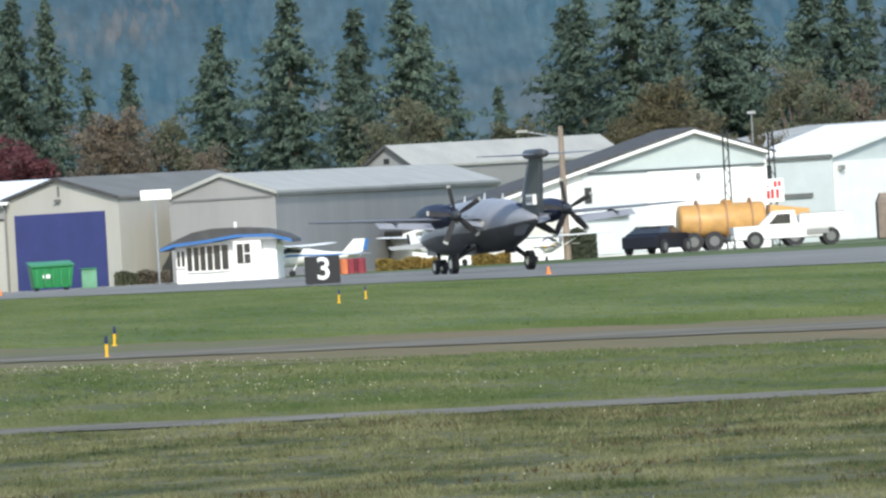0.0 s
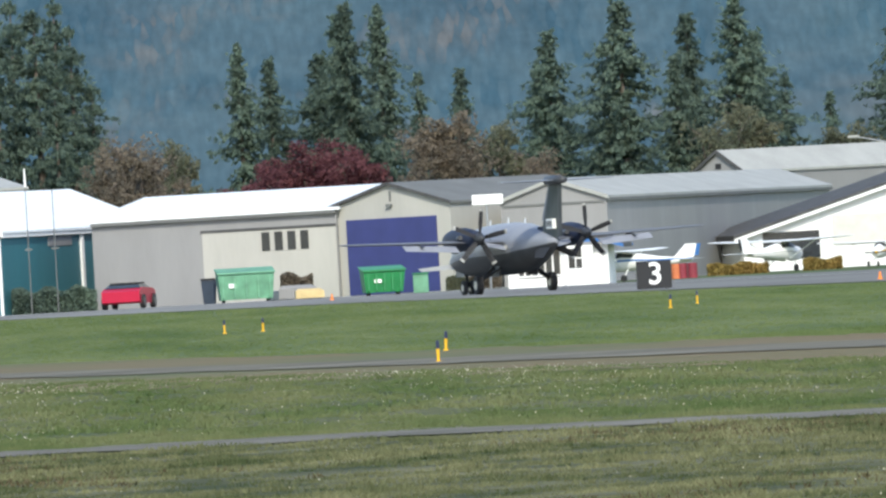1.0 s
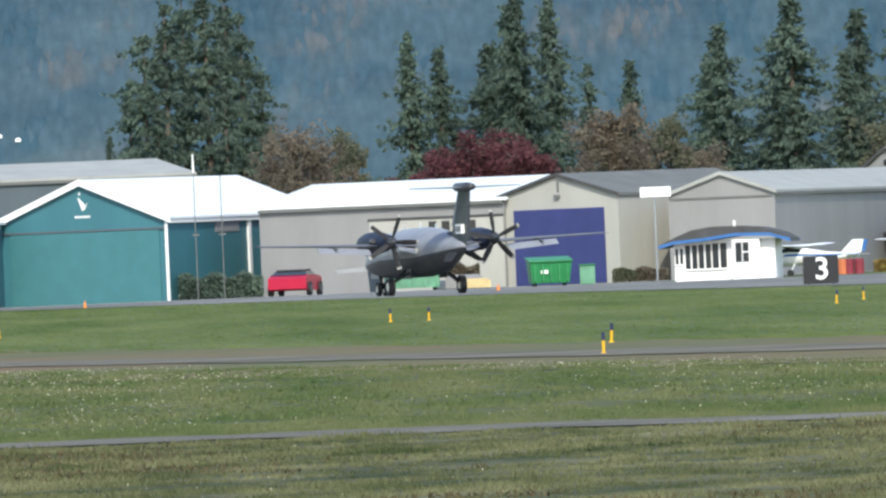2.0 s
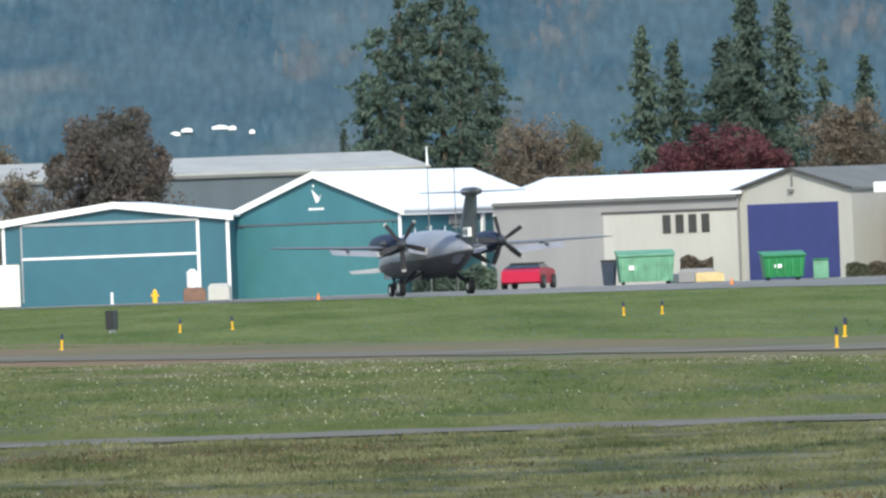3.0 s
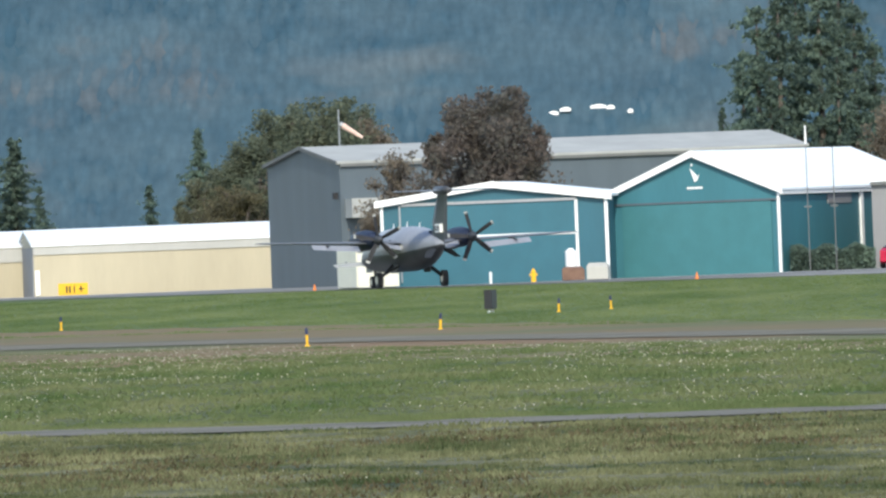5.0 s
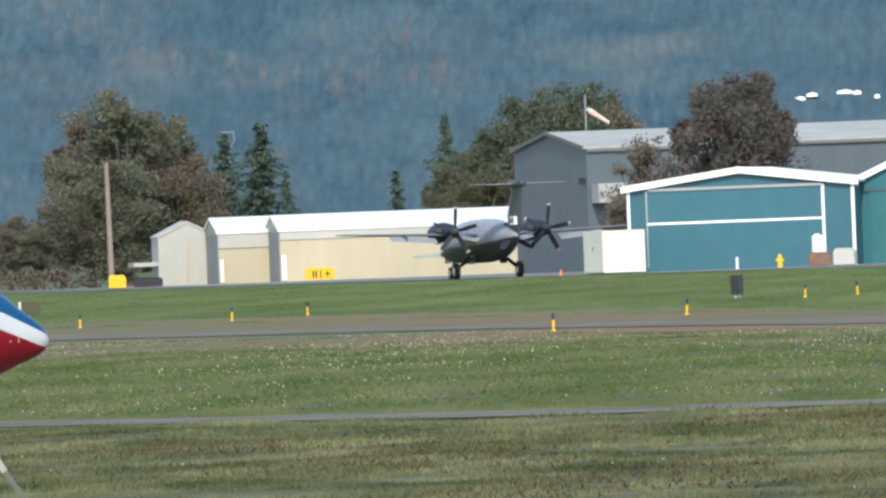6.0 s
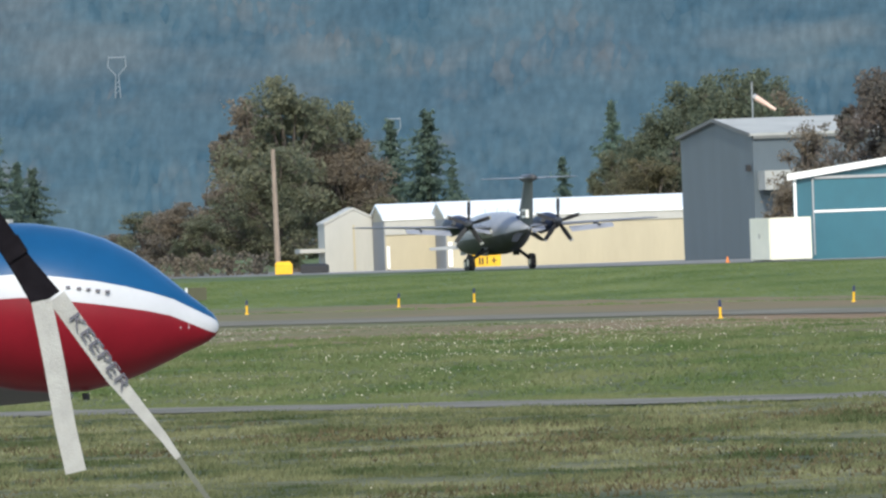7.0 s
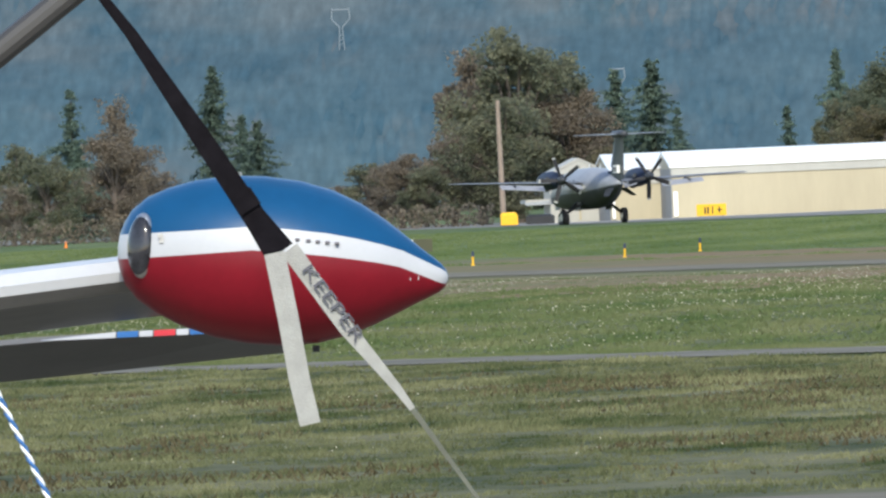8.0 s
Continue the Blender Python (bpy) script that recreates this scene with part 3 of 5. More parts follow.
def aircraft():
    top = empty("aircraft", Matrix(), "grey twin-propeller pusher aircraft rolling on the runway", "airplane")
    st = [(7.7, 0.03, 0.03, 1.16), (7.4, 0.16, 0.15, 1.17), (6.9, 0.31, 0.29, 1.21), (6.1, 0.52, 0.5, 1.29), (5.3, 0.68, 0.67, 1.38), (4.3, 0.82, 0.82, 1.48), (3.2, 0.92, 0.91, 1.56),
          (1.5, 0.96, 0.95, 1.6), (-0.5, 0.96, 0.95, 1.62), (-1.6, 0.92, 0.89, 1.64), (-2.6, 0.76, 0.72, 1.69), (-3.6, 0.53, 0.5, 1.73), (-4.6, 0.28, 0.28, 1.77), (-5.3, 0.07, 0.08, 1.79)]
    bm = loft([ring(*s) for s in st])
    bm.faces.ensure_lookup_table()
    for k, f in enumerate(bm.faces):
        f.material_index = 1 if 15 <= k % 28 <= 26 else 0
    part("fuselage", bm, [PLANE_GREY, PLANE_DARK], top, "grey fuselage with a dark belly", True)
    # wings with flaps and nacelles
    for s in (-1, 1):
        part("wing", loft([foil(0.1, -1.75, 1.86, s * 0.6, 0.24), foil(-0.2, -1.65, 1.92, s * 2.4, 0.18), foil(-0.75, -1.45, 2.06, s * 6.7, 0.09), foil(-0.9, -1.35, 2.07, s * 7.0, 0.04)]), WING_GREY, top)
        for y0, y1, x0, x1 in ((-1.62, -2.2, 2.75, 4.75), (-1.72, -2.2, 0.98, 1.6)):
            flap = loft([foil(y0, y1, 1.82, s * x0, 0.08), foil(y0 + 0.1, y1 + 0.2, 1.9, s * x1, 0.06)])
            for v in flap.verts:
                v.co.z += (v.co.y + 1.6) * 0.42
            part("flap", flap, PLANE_GREY, top, "pale lowered flap")
        part("flap_fairing", loft([foil(-0.8, -2.1, 1.85, s * 4.05, 0.2), foil(-0.8, -2.1, 1.85, s * 4.13, 0.2)]), PLANE_DARK, top)
        na = [(1.5, 0.16, 0.2, 1.98), (1.2, 0.3, 0.33, 2.0), (0.5, 0.38, 0.42, 2.02), (-0.6, 0.4, 0.44, 2.04), (-1.4, 0.35, 0.37, 2.05), (-2.3, 0.24, 0.24, 2.05)]
        part("nacelle", loft([ring(*q, 18, s * 2.05) for q in na]), PLANE_BLUE, top, "navy engine nacelle", True)
        for e in (-1, 1):
            part("exhaust", rod((s * 2.05 + e * 0.34, -0.9, 2.1), (s * 2.05 + e * 0.42, -1.45, 2.12), 0.08, 0.09), PLANE_DARK, top, "sooty exhaust stub")
        # propeller, with five blades
        prop = new("propeller")
        prop.parent = top
        prop.location = (s * 2.05, -2.45, 2.05)
        prop["label"] = "five-bladed black propeller with white tips"
        part("spinner", loft([ring(0.12, 0.2, 0.2, 0, 14), ring(-0.15, 0.17, 0.17, 0, 14), ring(-0.42, 0.03, 0.03, 0, 14)]), PLANE_DARK, prop, smooth=True)
        for k in range(5):
            a = 2 * math.pi * k / 5
            turn = Matrix.Rotation(a, 4, "Y")
            for name, z0, z1, mat in (("blade", 0.12, 0.99, DARK), ("blade_tip", 0.994, 1.08, PALE_ROOF)):
                bl = []
                for f in (0.0, 0.5, 1.0):
                    z = z0 + f * (z1 - z0)
                    wd = 0.07 + 0.045 * math.sin(math.pi * min(1, z / 1.0) * 0.85)
                    tw = radians(50 - 30 * z)
                    bl.append([turn @ Vector((px * math.cos(tw) - py * math.sin(tw), px * math.sin(tw) + py * math.cos(tw), z))
                               for px, py in ((-wd, 0), (0, 0.022), (wd, 0), (0, -0.022))])
                part(name, loft(bl), mat, prop)
        PROPS.append(prop)
    # canard, fin, tailplane, strakes
    for s in (-1, 1):
        canard = loft([foil(6.6, 5.8, 1.06, s * 0.3, 0.09), foil(6.45, 5.95, 1.0, s * 1.7, 0.05)])
        for v in canard.verts:
            v.co.z += (v.co.y - 6.2) * 0.22
        part("canard", canard, PALE_ROOF, top, "pale nose canard")
        part("tailplane", loft([foil(-4.75, -5.9, 4.0, s * 0.12, 0.1), foil(-5.25, -5.85, 4.02, s * 2.12, 0.05)]), PLANE_GREY, top)
        part("strake", loft([foil(-3.6, -5.3, 1.58, s * 0.3, 0.06), foil(-4.6, -5.6, 1.22, s * 0.66, 0.04)]), DARK, top)
    part("fin", loft([foil(-3.3, -5.45, 1.85, 0, 0.3, "z"), foil(-3.95, -5.6, 2.7, 0, 0.24, "z"), foil(-4.75, -5.75, 3.95, 0, 0.16, "z")]), FIN_GREY, top, "grey-green tail fin")
    # raised navy patch on the fuselage top, ahead of the fin
    part("dorsal_patch", loft([foil(-2.5, -4.3, 2.02, 0, 0.46, "z"), foil(-3.2, -4.2, 2.36, 0, 0.27, "z")]), PLANE_BLUE, top, "navy patch before the fin")
    part("fin_stripe", loft([foil(-3.72, -4.2, 2.55, 0, 0.25, "z"), foil(-4.7, -4.95, 3.86, 0, 0.17, "z")]), PLANE_GREY, top, "lighter leading edge")
    part("tail_bullet", loft([ring(*q, 14) for q in ((-4.2, 0.05, 0.05, 4.02), (-4.6, 0.2, 0.17, 4.02), (-5.9, 0.22, 0.18, 4.02), (-6.5, 0.14, 0.12, 4.02))]), PLANE_DARK, top, smooth=True)
    part("rudder", loft([foil(-5.46, -5.95, 1.95, 0, 0.12, "z"), foil(-5.76, -6.2, 3.85, 0, 0.09, "z")]), PLANE_DARK, top, "dark rudder behind the fin")
    for s in (-1, 1):
        part("elevator", loft([foil(-5.86, -6.12, 4.0, s * 0.26, 0.05), foil(-5.84, -6.02, 4.02, s * 2.1, 0.03)]), WING_GREY, top)
        part("intake", loft([ring(1.62, 0.1, 0.12, 1.78, 12, s * 2.05), ring(0.6, 0.2, 0.2, 1.72, 12, s * 2.05), ring(-0.9, 0.1, 0.08, 1.76, 12, s * 2.05)]), PLANE_DARK, top, "dark air intake under the nacelle")
    plate = part("serial_panel", box(-0.155, 0.155, -5.35, -4.6, 2.26, 2.62), WHITE, top, "pale panel with unreadable dark characters")
    for k in range(3):
        part("character", box(-0.165, 0.165, -5.26 + k * 0.22, -5.12 + k * 0.22, 2.33, 2.55), PLANE_DARK, plate)
    # added pale block in place of sunlight on the wing root
    part("lit_root_spot", box(-0.98, -0.72, -1.95, -1.6, 1.6, 1.78, 0.04), PALE_ROOF, top, "pale block painting the lit wing root")
    for y, z in ((2.8, 2.5), (0.6, 2.57), (-1.4, 2.52)):
        part("antenna", loft([foil(y, y - 0.3, z - 0.05, 0, 0.05, "z"), foil(y - 0.18, y - 0.3, z + 0.2, 0, 0.02, "z")]), WHITE, top)
    # windshield and cabin windows
    for s in (-1, 1):
        part("windshield", loft([ring(4.7, 0.35, 0.1, 2.03, 12, s * 0.35), ring(4.0, 0.4, 0.14, 2.18, 12, s * 0.38)]), GLASS_DARK, top)
        for k in range(4):
            part("cabin_window", rod((s * 0.86, 2.6 - k * 0.9, 1.84), (s * 0.945, 2.6 - k * 0.9, 1.84), 0.17, seg=16), GLASS_DARK, top)
    # landing gear
    for s in (-1, 1):
        leg = part("main_gear", rod((s * 0.62, 0.25, 1.05), (s * 1.36, 0.0, 0.42), 0.07, bm=rod((s * 0.55, -0.55, 1.0), (s * 1.3, -0.05, 0.5), 0.05)), DARK, top, "dark main gear leg")
        wheel(leg, s * 1.42, 0, 0.34, 0.22)
        part("gear_door", box(s * 0.7, s * 0.74, -0.5, 0.6, 0.62, 1.0), PLANE_DARK, leg)
    leg = part("nose_gear", rod((0, 5.95, 1.1), (0, 5.8, 0.26), 0.06), DARK, top, "dark nose gear leg")
    for s in (-1, 1):
        wheel(leg, s * 0.14, 5.8, 0.26, 0.14)
        part("gear_door", box(s * 0.22, s * 0.25, 5.4, 6.4, 0.68, 1.05), PLANE_GREY, leg)
    return top


PROPS = []
AIRCRAFT = aircraft()


# ---- the parked aircraft whose wing tip stands near the camera ----
def tip_tank_aircraft():
    p = at(-1898, 75, 1.38)
    top = empty("parked_aircraft", pose(p.x, p.y, p.z, 0, 0, 0), "parked aircraft wing with a blue, white and red tip tank", "airplane")
    blue = material("gloss_blue_paint", (0.004, 0.06, 0.155), 0.35, vary=0.1, scale=4, spec=0.3)
    red = material("gloss_red_paint", (0.175, 0.007, 0.015), 0.36, vary=0.14, scale=4, spec=0.25)
    white = material("gloss_white_paint", (0.45, 0.46, 0.48), 0.4, vary=0.06, scale=4, spec=0.35)
    # body of revolution along x, blunt nose to the left, tail drooping
    prof = [(-0.61, 0.02), (-0.607, 0.05), (-0.595, 0.09), (-0.57, 0.14), (-0.52, 0.19), (-0.45, 0.23), (-0.35, 0.27), (-0.22, 0.3), (-0.1, 0.31), (0.04, 0.305), (0.16, 0.283), (0.27, 0.243), (0.36, 0.195), (0.44, 0.145), (0.5, 0.105), (0.55, 0.075), (0.585, 0.052), (0.605, 0.03), (0.613, 0.01)]
    tilt = Matrix.Rotation(radians(8.2), 4, "Y")
    stations = [-0.61, -0.41, -0.08, 0.21, 0.42, 0.6]
    rings = []
    for x, r in prof:
        lo = math.asin(max(-0.8, min(0.8, np.interp(x, stations, [-0.05, -0.017, 0.04, 0.042, 0.033, -0.02]) / r)))
        hi = math.asin(max(-0.75, min(0.85, np.interp(x, stations, [0.042, 0.073, 0.127, 0.125, 0.096, 0.03]) / r)))
        angles = [lo + (hi - lo) * k / 4 for k in range(4)] + [hi + (math.pi - 2 * hi) * k / 24 for k in range(24)]
        angles += [math.pi - hi + (hi - lo) * k / 4 for k in range(4)] + [math.pi - lo + (math.pi + 2 * lo) * k / 24 for k in range(24)]
        rings.append([tilt @ Vector((x, r * math.cos(a), r * math.sin(a))) for a in angles])
    bm = loft(rings)
    bm.faces.ensure_lookup_table()
    for i, f in enumerate(bm.faces):
        k = i % 56
        f.material_index = 0 if 4 <= k < 28 else 2 if k >= 32 else 1
        if i >= 56 * (len(rings) - 1):
            f.material_index = 1
    tank = part("tip_tank", bm, [blue, white, red], top, "tip tank striped blue, white and red", True)
    # landing light under an oval glass in the nose
    lens = bmesh.new()
    bmesh.ops.create_uvsphere(lens, u_segments=24, v_segments=14, radius=1.0, matrix=pose(-0.512, -0.168, 0.085, 0, 6, 42) @ Matrix.Diagonal((0.04, 0.062, 0.112, 1)))
    part("light_lens", lens, material("lens_glass", (0.03, 0.03, 0.035), 0.1, vary=0.6, scale=14), tank, "oval glass over the landing light", True)
    frame_bm = bmesh.new()
    bmesh.ops.create_uvsphere(frame_bm, u_segments=24, v_segments=14, radius=1.0, matrix=pose(-0.506, -0.16, 0.085, 0, 6, 42) @ Matrix.Diagonal((0.045, 0.06, 0.122, 1)))
    part("lens_frame", frame_bm, METAL, tank, "bright metal rim", True)
    # maker's lettering, as plain bars
    for k, x in enumerate((0.06, 0.1, 0.135, 0.17, 0.205)):
        q = tilt @ Vector((x, -0.302 + 0.16 * (x - 0.05), 0.093))
        part("letter", box(q.x - 0.008, q.x + 0.008, q.y + 0.003, q.y + 0.03, q.z - 0.004, q.z + 0.004), material("worn_lettering", (0.12, 0.11, 0.13), 0.6), tank)
    for q, w in (((-0.43, -0.228, 0.1), 0.008), ((-0.435, -0.228, 0.118), 0.008)):
        part("rivet", box(q[0] - w, q[0] + w, q[1] - 0.012, q[1] + 0.02, q[2] - w, q[2] + w), METAL, tank)
    part("filler_cap", rod((-0.17, 0, 0.325), (-0.17, 0, 0.34), 0.035), METAL, tank)
    part("drain", rod((0.11, -0.02, -0.335), (0.11, -0.02, -0.31), 0.014), DARK, tank)
    for x in (0.47, 0.5):
        part("scuff", box(x - 0.004, x + 0.004, -0.118 + (x - 0.47), -0.1, -0.085, -0.06), white, tank)
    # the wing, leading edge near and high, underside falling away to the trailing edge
    # lower faces get a darker metal, their shade put into the colour
    top_skin, under = white, material("shade_dark_wing_metal", (0.15, 0.145, 0.14), 0.5, vary=0.12, scale=4)
    def wing_section(x, z, c, t):
        return [(x, 0.12, z), (x, 0.16, z + t * 0.3), (x, 0.35, z + t * 0.42), (x, 0.12 + c, z - 0.17), (x, 0.12 + c, z - 0.18), (x, 0.4, z - t * 0.62), (x, 0.18, z - t * 0.55), (x, 0.13, z - t * 0.25)]
    bm = loft([wing_section(-2.6, -0.16, 1.5, 0.17), wing_section(-1.05, -0.045, 1.3, 0.15), wing_section(-0.1, 0.03, 1.2, 0.13)])
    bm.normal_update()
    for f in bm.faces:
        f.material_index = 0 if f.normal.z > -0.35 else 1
    part("wing", bm, [top_skin, under], top, "white wing with shade painted into its underside")
    # the leg on which this wing stands
    leg = part("gear_leg", rod((-2.3, 0.7, -0.3), (-2.3, 0.6, -1.15), 0.05, 0.04), METAL, top)
    part("wheel", rod((-2.4, 0.6, -1.14), (-2.2, 0.6, -1.14), 0.22, 0.22, 18), DARK, leg)
    # lowered flap with a striped edge behind
    bm = loft([[(-2.4, 1.5, -0.33), (-2.4, 1.54, -0.31), (-2.4, 2.1, -0.46), (-2.4, 2.1, -0.475)], [(-1.03, 1.5, -0.265), (-1.03, 1.54, -0.245), (-1.03, 2.1, -0.39), (-1.03, 2.1, -0.405)], [(-0.05, 1.5, -0.25), (-0.05, 1.54, -0.23), (-0.05, 2.1, -0.335), (-0.05, 2.1, -0.345)]])
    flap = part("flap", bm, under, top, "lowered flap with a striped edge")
    for x0, x1, m in ((-0.715, -0.635, BLUE_PAINT), (-0.63, -0.58, white), (-0.575, -0.495, RED_PAINT), (-0.49, -0.445, white), (-0.44, -0.36, BLUE_PAINT)):
        part("stripe", prism([(1.48, -0.26), (1.5, -0.238), (1.54, -0.238), (1.54, -0.26)], "x", x0, x1), m, flap)
    part("stripe", loft([[(x, 1.48, -0.26), (x, 1.5, -0.26 + h), (x, 1.54, -0.26 + h), (x, 1.54, -0.26)] for x, h in ((-1.0, 0.003), (-0.72, 0.022))]), white, flap)
    return top


def band(pts, w, t, bm=None):
    """A flat strap through points, w wide in the picture's plane and t thick."""
    rings = []
    for i, q in enumerate(pts):
        q = Vector(q)
        a = Vector(pts[max(0, i - 1)])
        c = Vector(pts[min(len(pts) - 1, i + 1)])
        along = (c - a).normalized()
        side = along.cross(Vector((0, 1, 0))).normalized()
        ww = w[i] if isinstance(w, (list, tuple)) else w
        rings.append([q - side * ww / 2 - Vector((0, t / 2, 0)), q + side * ww / 2 - Vector((0, t / 2, 0)), q + side * ww / 2 + Vector((0, t / 2, 0)), q - side * ww / 2 + Vector((0, t / 2, 0))])
    return loft(rings, bm)


def tie_downs():
    def spot(b, v, d=40.0):
        q = at(b, d)
        return Vector((q.x, q.y, EYE - (v + 2) / 36000 * d))
    black = material("black_webbing", (0.009, 0.008, 0.01), 0.95, vary=0.3, scale=40, spec=0.05)
    pale = material("pale_webbing", (0.33, 0.33, 0.31), 0.85, vary=0.12, scale=30, bump=0.3, bump_scale=300)
    t = empty("tie_down_strap", Matrix(), "ratchet tie-down strap, black above and white below, with a loose tail", "strap")
    part("upper_strap", band([spot(-2215, -405), spot(-2150, -315), spot(-2030, -120), spot(-1945, 20), spot(-1902, 86)], [0.017, 0.024, 0.04, 0.046, 0.062], 0.004), black, t, "black upper webbing")
    part("buckle", band([spot(-1968, -22), spot(-1950, 8)], 0.046, 0.018), black, t)
    low_strap = part("lower_strap", band([spot(-1885, 80, 39.97), spot(-1790, 225, 39.97), spot(-1704, 337, 39.97), spot(-1680, 373, 39.97)], [0.037, 0.031, 0.017, 0.012], 0.005), pale, t, "white webbing with dark lettering")
    part("twisted_strap", band([spot(-1680, 373, 39.97), spot(-1573, 533, 39.97), spot(-973, 1438, 39.97)], [0.01, 0.007, 0.01], 0.014), material("strap_edge", (0.12, 0.125, 0.1), 0.9, vary=0.2, scale=20), t, "webbing twisted edge on")
    part("tail", band([spot(-1912, 86, 39.95), spot(-1893, 200, 39.95), spot(-1878, 310, 39.95), spot(-1862, 392, 39.95)], 0.041, 0.005), pale, t, "loose white end of the strap")
    dark = material("dark_print", (0.09, 0.09, 0.11), 0.8)
    a, b2 = spot(-1856, 114, 39.96), spot(-1766, 246, 39.96)
    d = (b2 - a).normalized()
    up = Vector((-d.z, 0, d.x))
    print_me = text_mesh("KEEPER", 1.0, 0.01, -0.004)
    xs, ys = [v.co.x for v in print_me.vertices], [v.co.y for v in print_me.vertices]
    sx, sy = (b2 - a).length / (max(xs) - min(xs)), 0.024 / (max(ys) - min(ys))
    turn = Matrix((d * sx, up * sy, Vector((0, -0.15, 0)))).transposed().to_4x4()
    print_me.transform(Matrix.Translation((a + b2) / 2) @ turn @ Matrix.Translation((-(max(xs) + min(xs)) / 2, -(max(ys) + min(ys)) / 2, 0)))
    part("lettering", print_me, dark, low_strap, "dark printed word KEEPER")
    part("anchor", box(*(lambda c: (c.x - 0.06, c.x + 0.06, c.y - 0.06, c.y + 0.06, 0.0, 0.05))(spot(-973, 1438))), GALV, t)
    t = empty("wing_strut", Matrix(), "grey wing strut of another parked aircraft", "strut")
    st = material("strut_grey", (0.045, 0.043, 0.042), 0.5, vary=0.15)
    part("tube", rod(spot(-2215, -415), spot(-2900, 95), 0.027, 0.027, 14), st, t)
    part("end_fitting", rod(spot(-2225, -405), spot(-2200, -424), 0.031, 0.031, 12), METAL, t)
    t = empty("tie_down_rope", Matrix(), "braided white and blue rope tied to the ground", "rope")
    p, q = spot(-2602, -125), spot(-1925, 1438)
    n = 190
    for m, ph, nm in ((WHITE, 0, "white_strand"), (BLUE_PAINT, math.pi, "blue_strand")):
        bm = bmesh.new()
        pts = [p.lerp(q, k / n) + Vector((math.cos(k * 1.3 + ph) * 0.003, math.sin(k * 1.3 + ph) * 0.003, 0)) for k in range(n + 1)]
        loft([[c + Vector((0.0047 * math.cos(a), 0.0047 * math.sin(a), 0)) for a in (0, 1.05, 2.09, 3.14, 4.19, 5.24)] for c in pts], bm)
        part("strand", bm, m, t, smooth=True)
    part("stake", rod((q.x, q.y, 0), (q.x, q.y, 0.1), 0.02), GALV, t)


tip_tank_aircraft()
tie_downs()


# seconds and how far the aircraft stands to the right, on its straight way along the runway
ROLL_OUT = [
    (0.0, 31.50),
    (0.5, 26.26),
    (1.0, 21.30),
    (2.5, 7.96),
    (3.0, 3.78),
    (3.5, -0.35),
    (4.0, -4.58),
    (5.3, -15.04),
    (5.5, -16.53),
    (6.0, -20.32),
    (6.5, -23.98),
    (7.0, -27.46),
    (7.5, -30.81),
    (8.0, -33.91),
]
# seconds and the angles of a blade of each propeller
SPIN = [(0.0, -14, -11), (0.5, 2, 18), (1.0, 4, -4), (2.5, 25, -12), (3.0, 30, -17), (3.5, 24, 18), (4.0, -20, -21), (5.5, -6, -15), (6.0, 1, 5), (6.5, -3, -24), (7.0, 0, -1), (7.5, -30, -4), (8.0, -21, -36)]


def motions():
    rows = []
    for t, x in ROLL_OUT:
        way = x / (810.9 - 2.75 * x)
        x = 814.4 * way / (1 + 3.25 * way)
        rows.append((t, pose(x + 0.14, 814.4 - 3.25 * x, 0.02, 0, 0, 16.0)))
    walk(AIRCRAFT, rows)
    for i, prop in enumerate(PROPS):
        x, y, z = prop.location
        rows, angle = [(0.0, pose(x, y, z, 0, SPIN[0][1 + i] + 2.5, 0))], SPIN[0][1 + i]
        for (t0, *a), (t1, *b) in zip(SPIN, SPIN[1:]):
            steps = round((t1 - t0) * 10)
            turn = b[i] - a[i] + 72 * round(steps * 0.6)
            for k in range(1, steps + 1):
                rows.append((t0 + k / 10, pose(x, y, z, 0, angle + turn * k / steps + 2.5, 0)))
            angle += turn
        walk(prop, rows)


# ---- small things along the airfield ----
def low(v):
    """The distance at which level ground shows at that depression."""
    return 57600 / (v + 2)


def edge_marker():
    top = empty("edge_marker", pose(0, 0, 0), "yellow taxiway edge marker post with a blue cap", "marker post", "taxiway edge markers")
    part("post", rod((0, 0, 0), (0, 0, 0.2), 0.021, 0.026), YELLOW, top)
    part("base", rod((0, 0, 0), (0, 0, 0.025), 0.05, 0.04), YELLOW, top)
    part("cap", rod((0, 0, 0.202), (0, 0, 0.31), 0.031, 0.028, bm=rod((0, 0, 0.31), (0, 0, 0.325), 0.024, 0.012)), BLUE_CAP, top, "dark blue reflector cap")
    return top


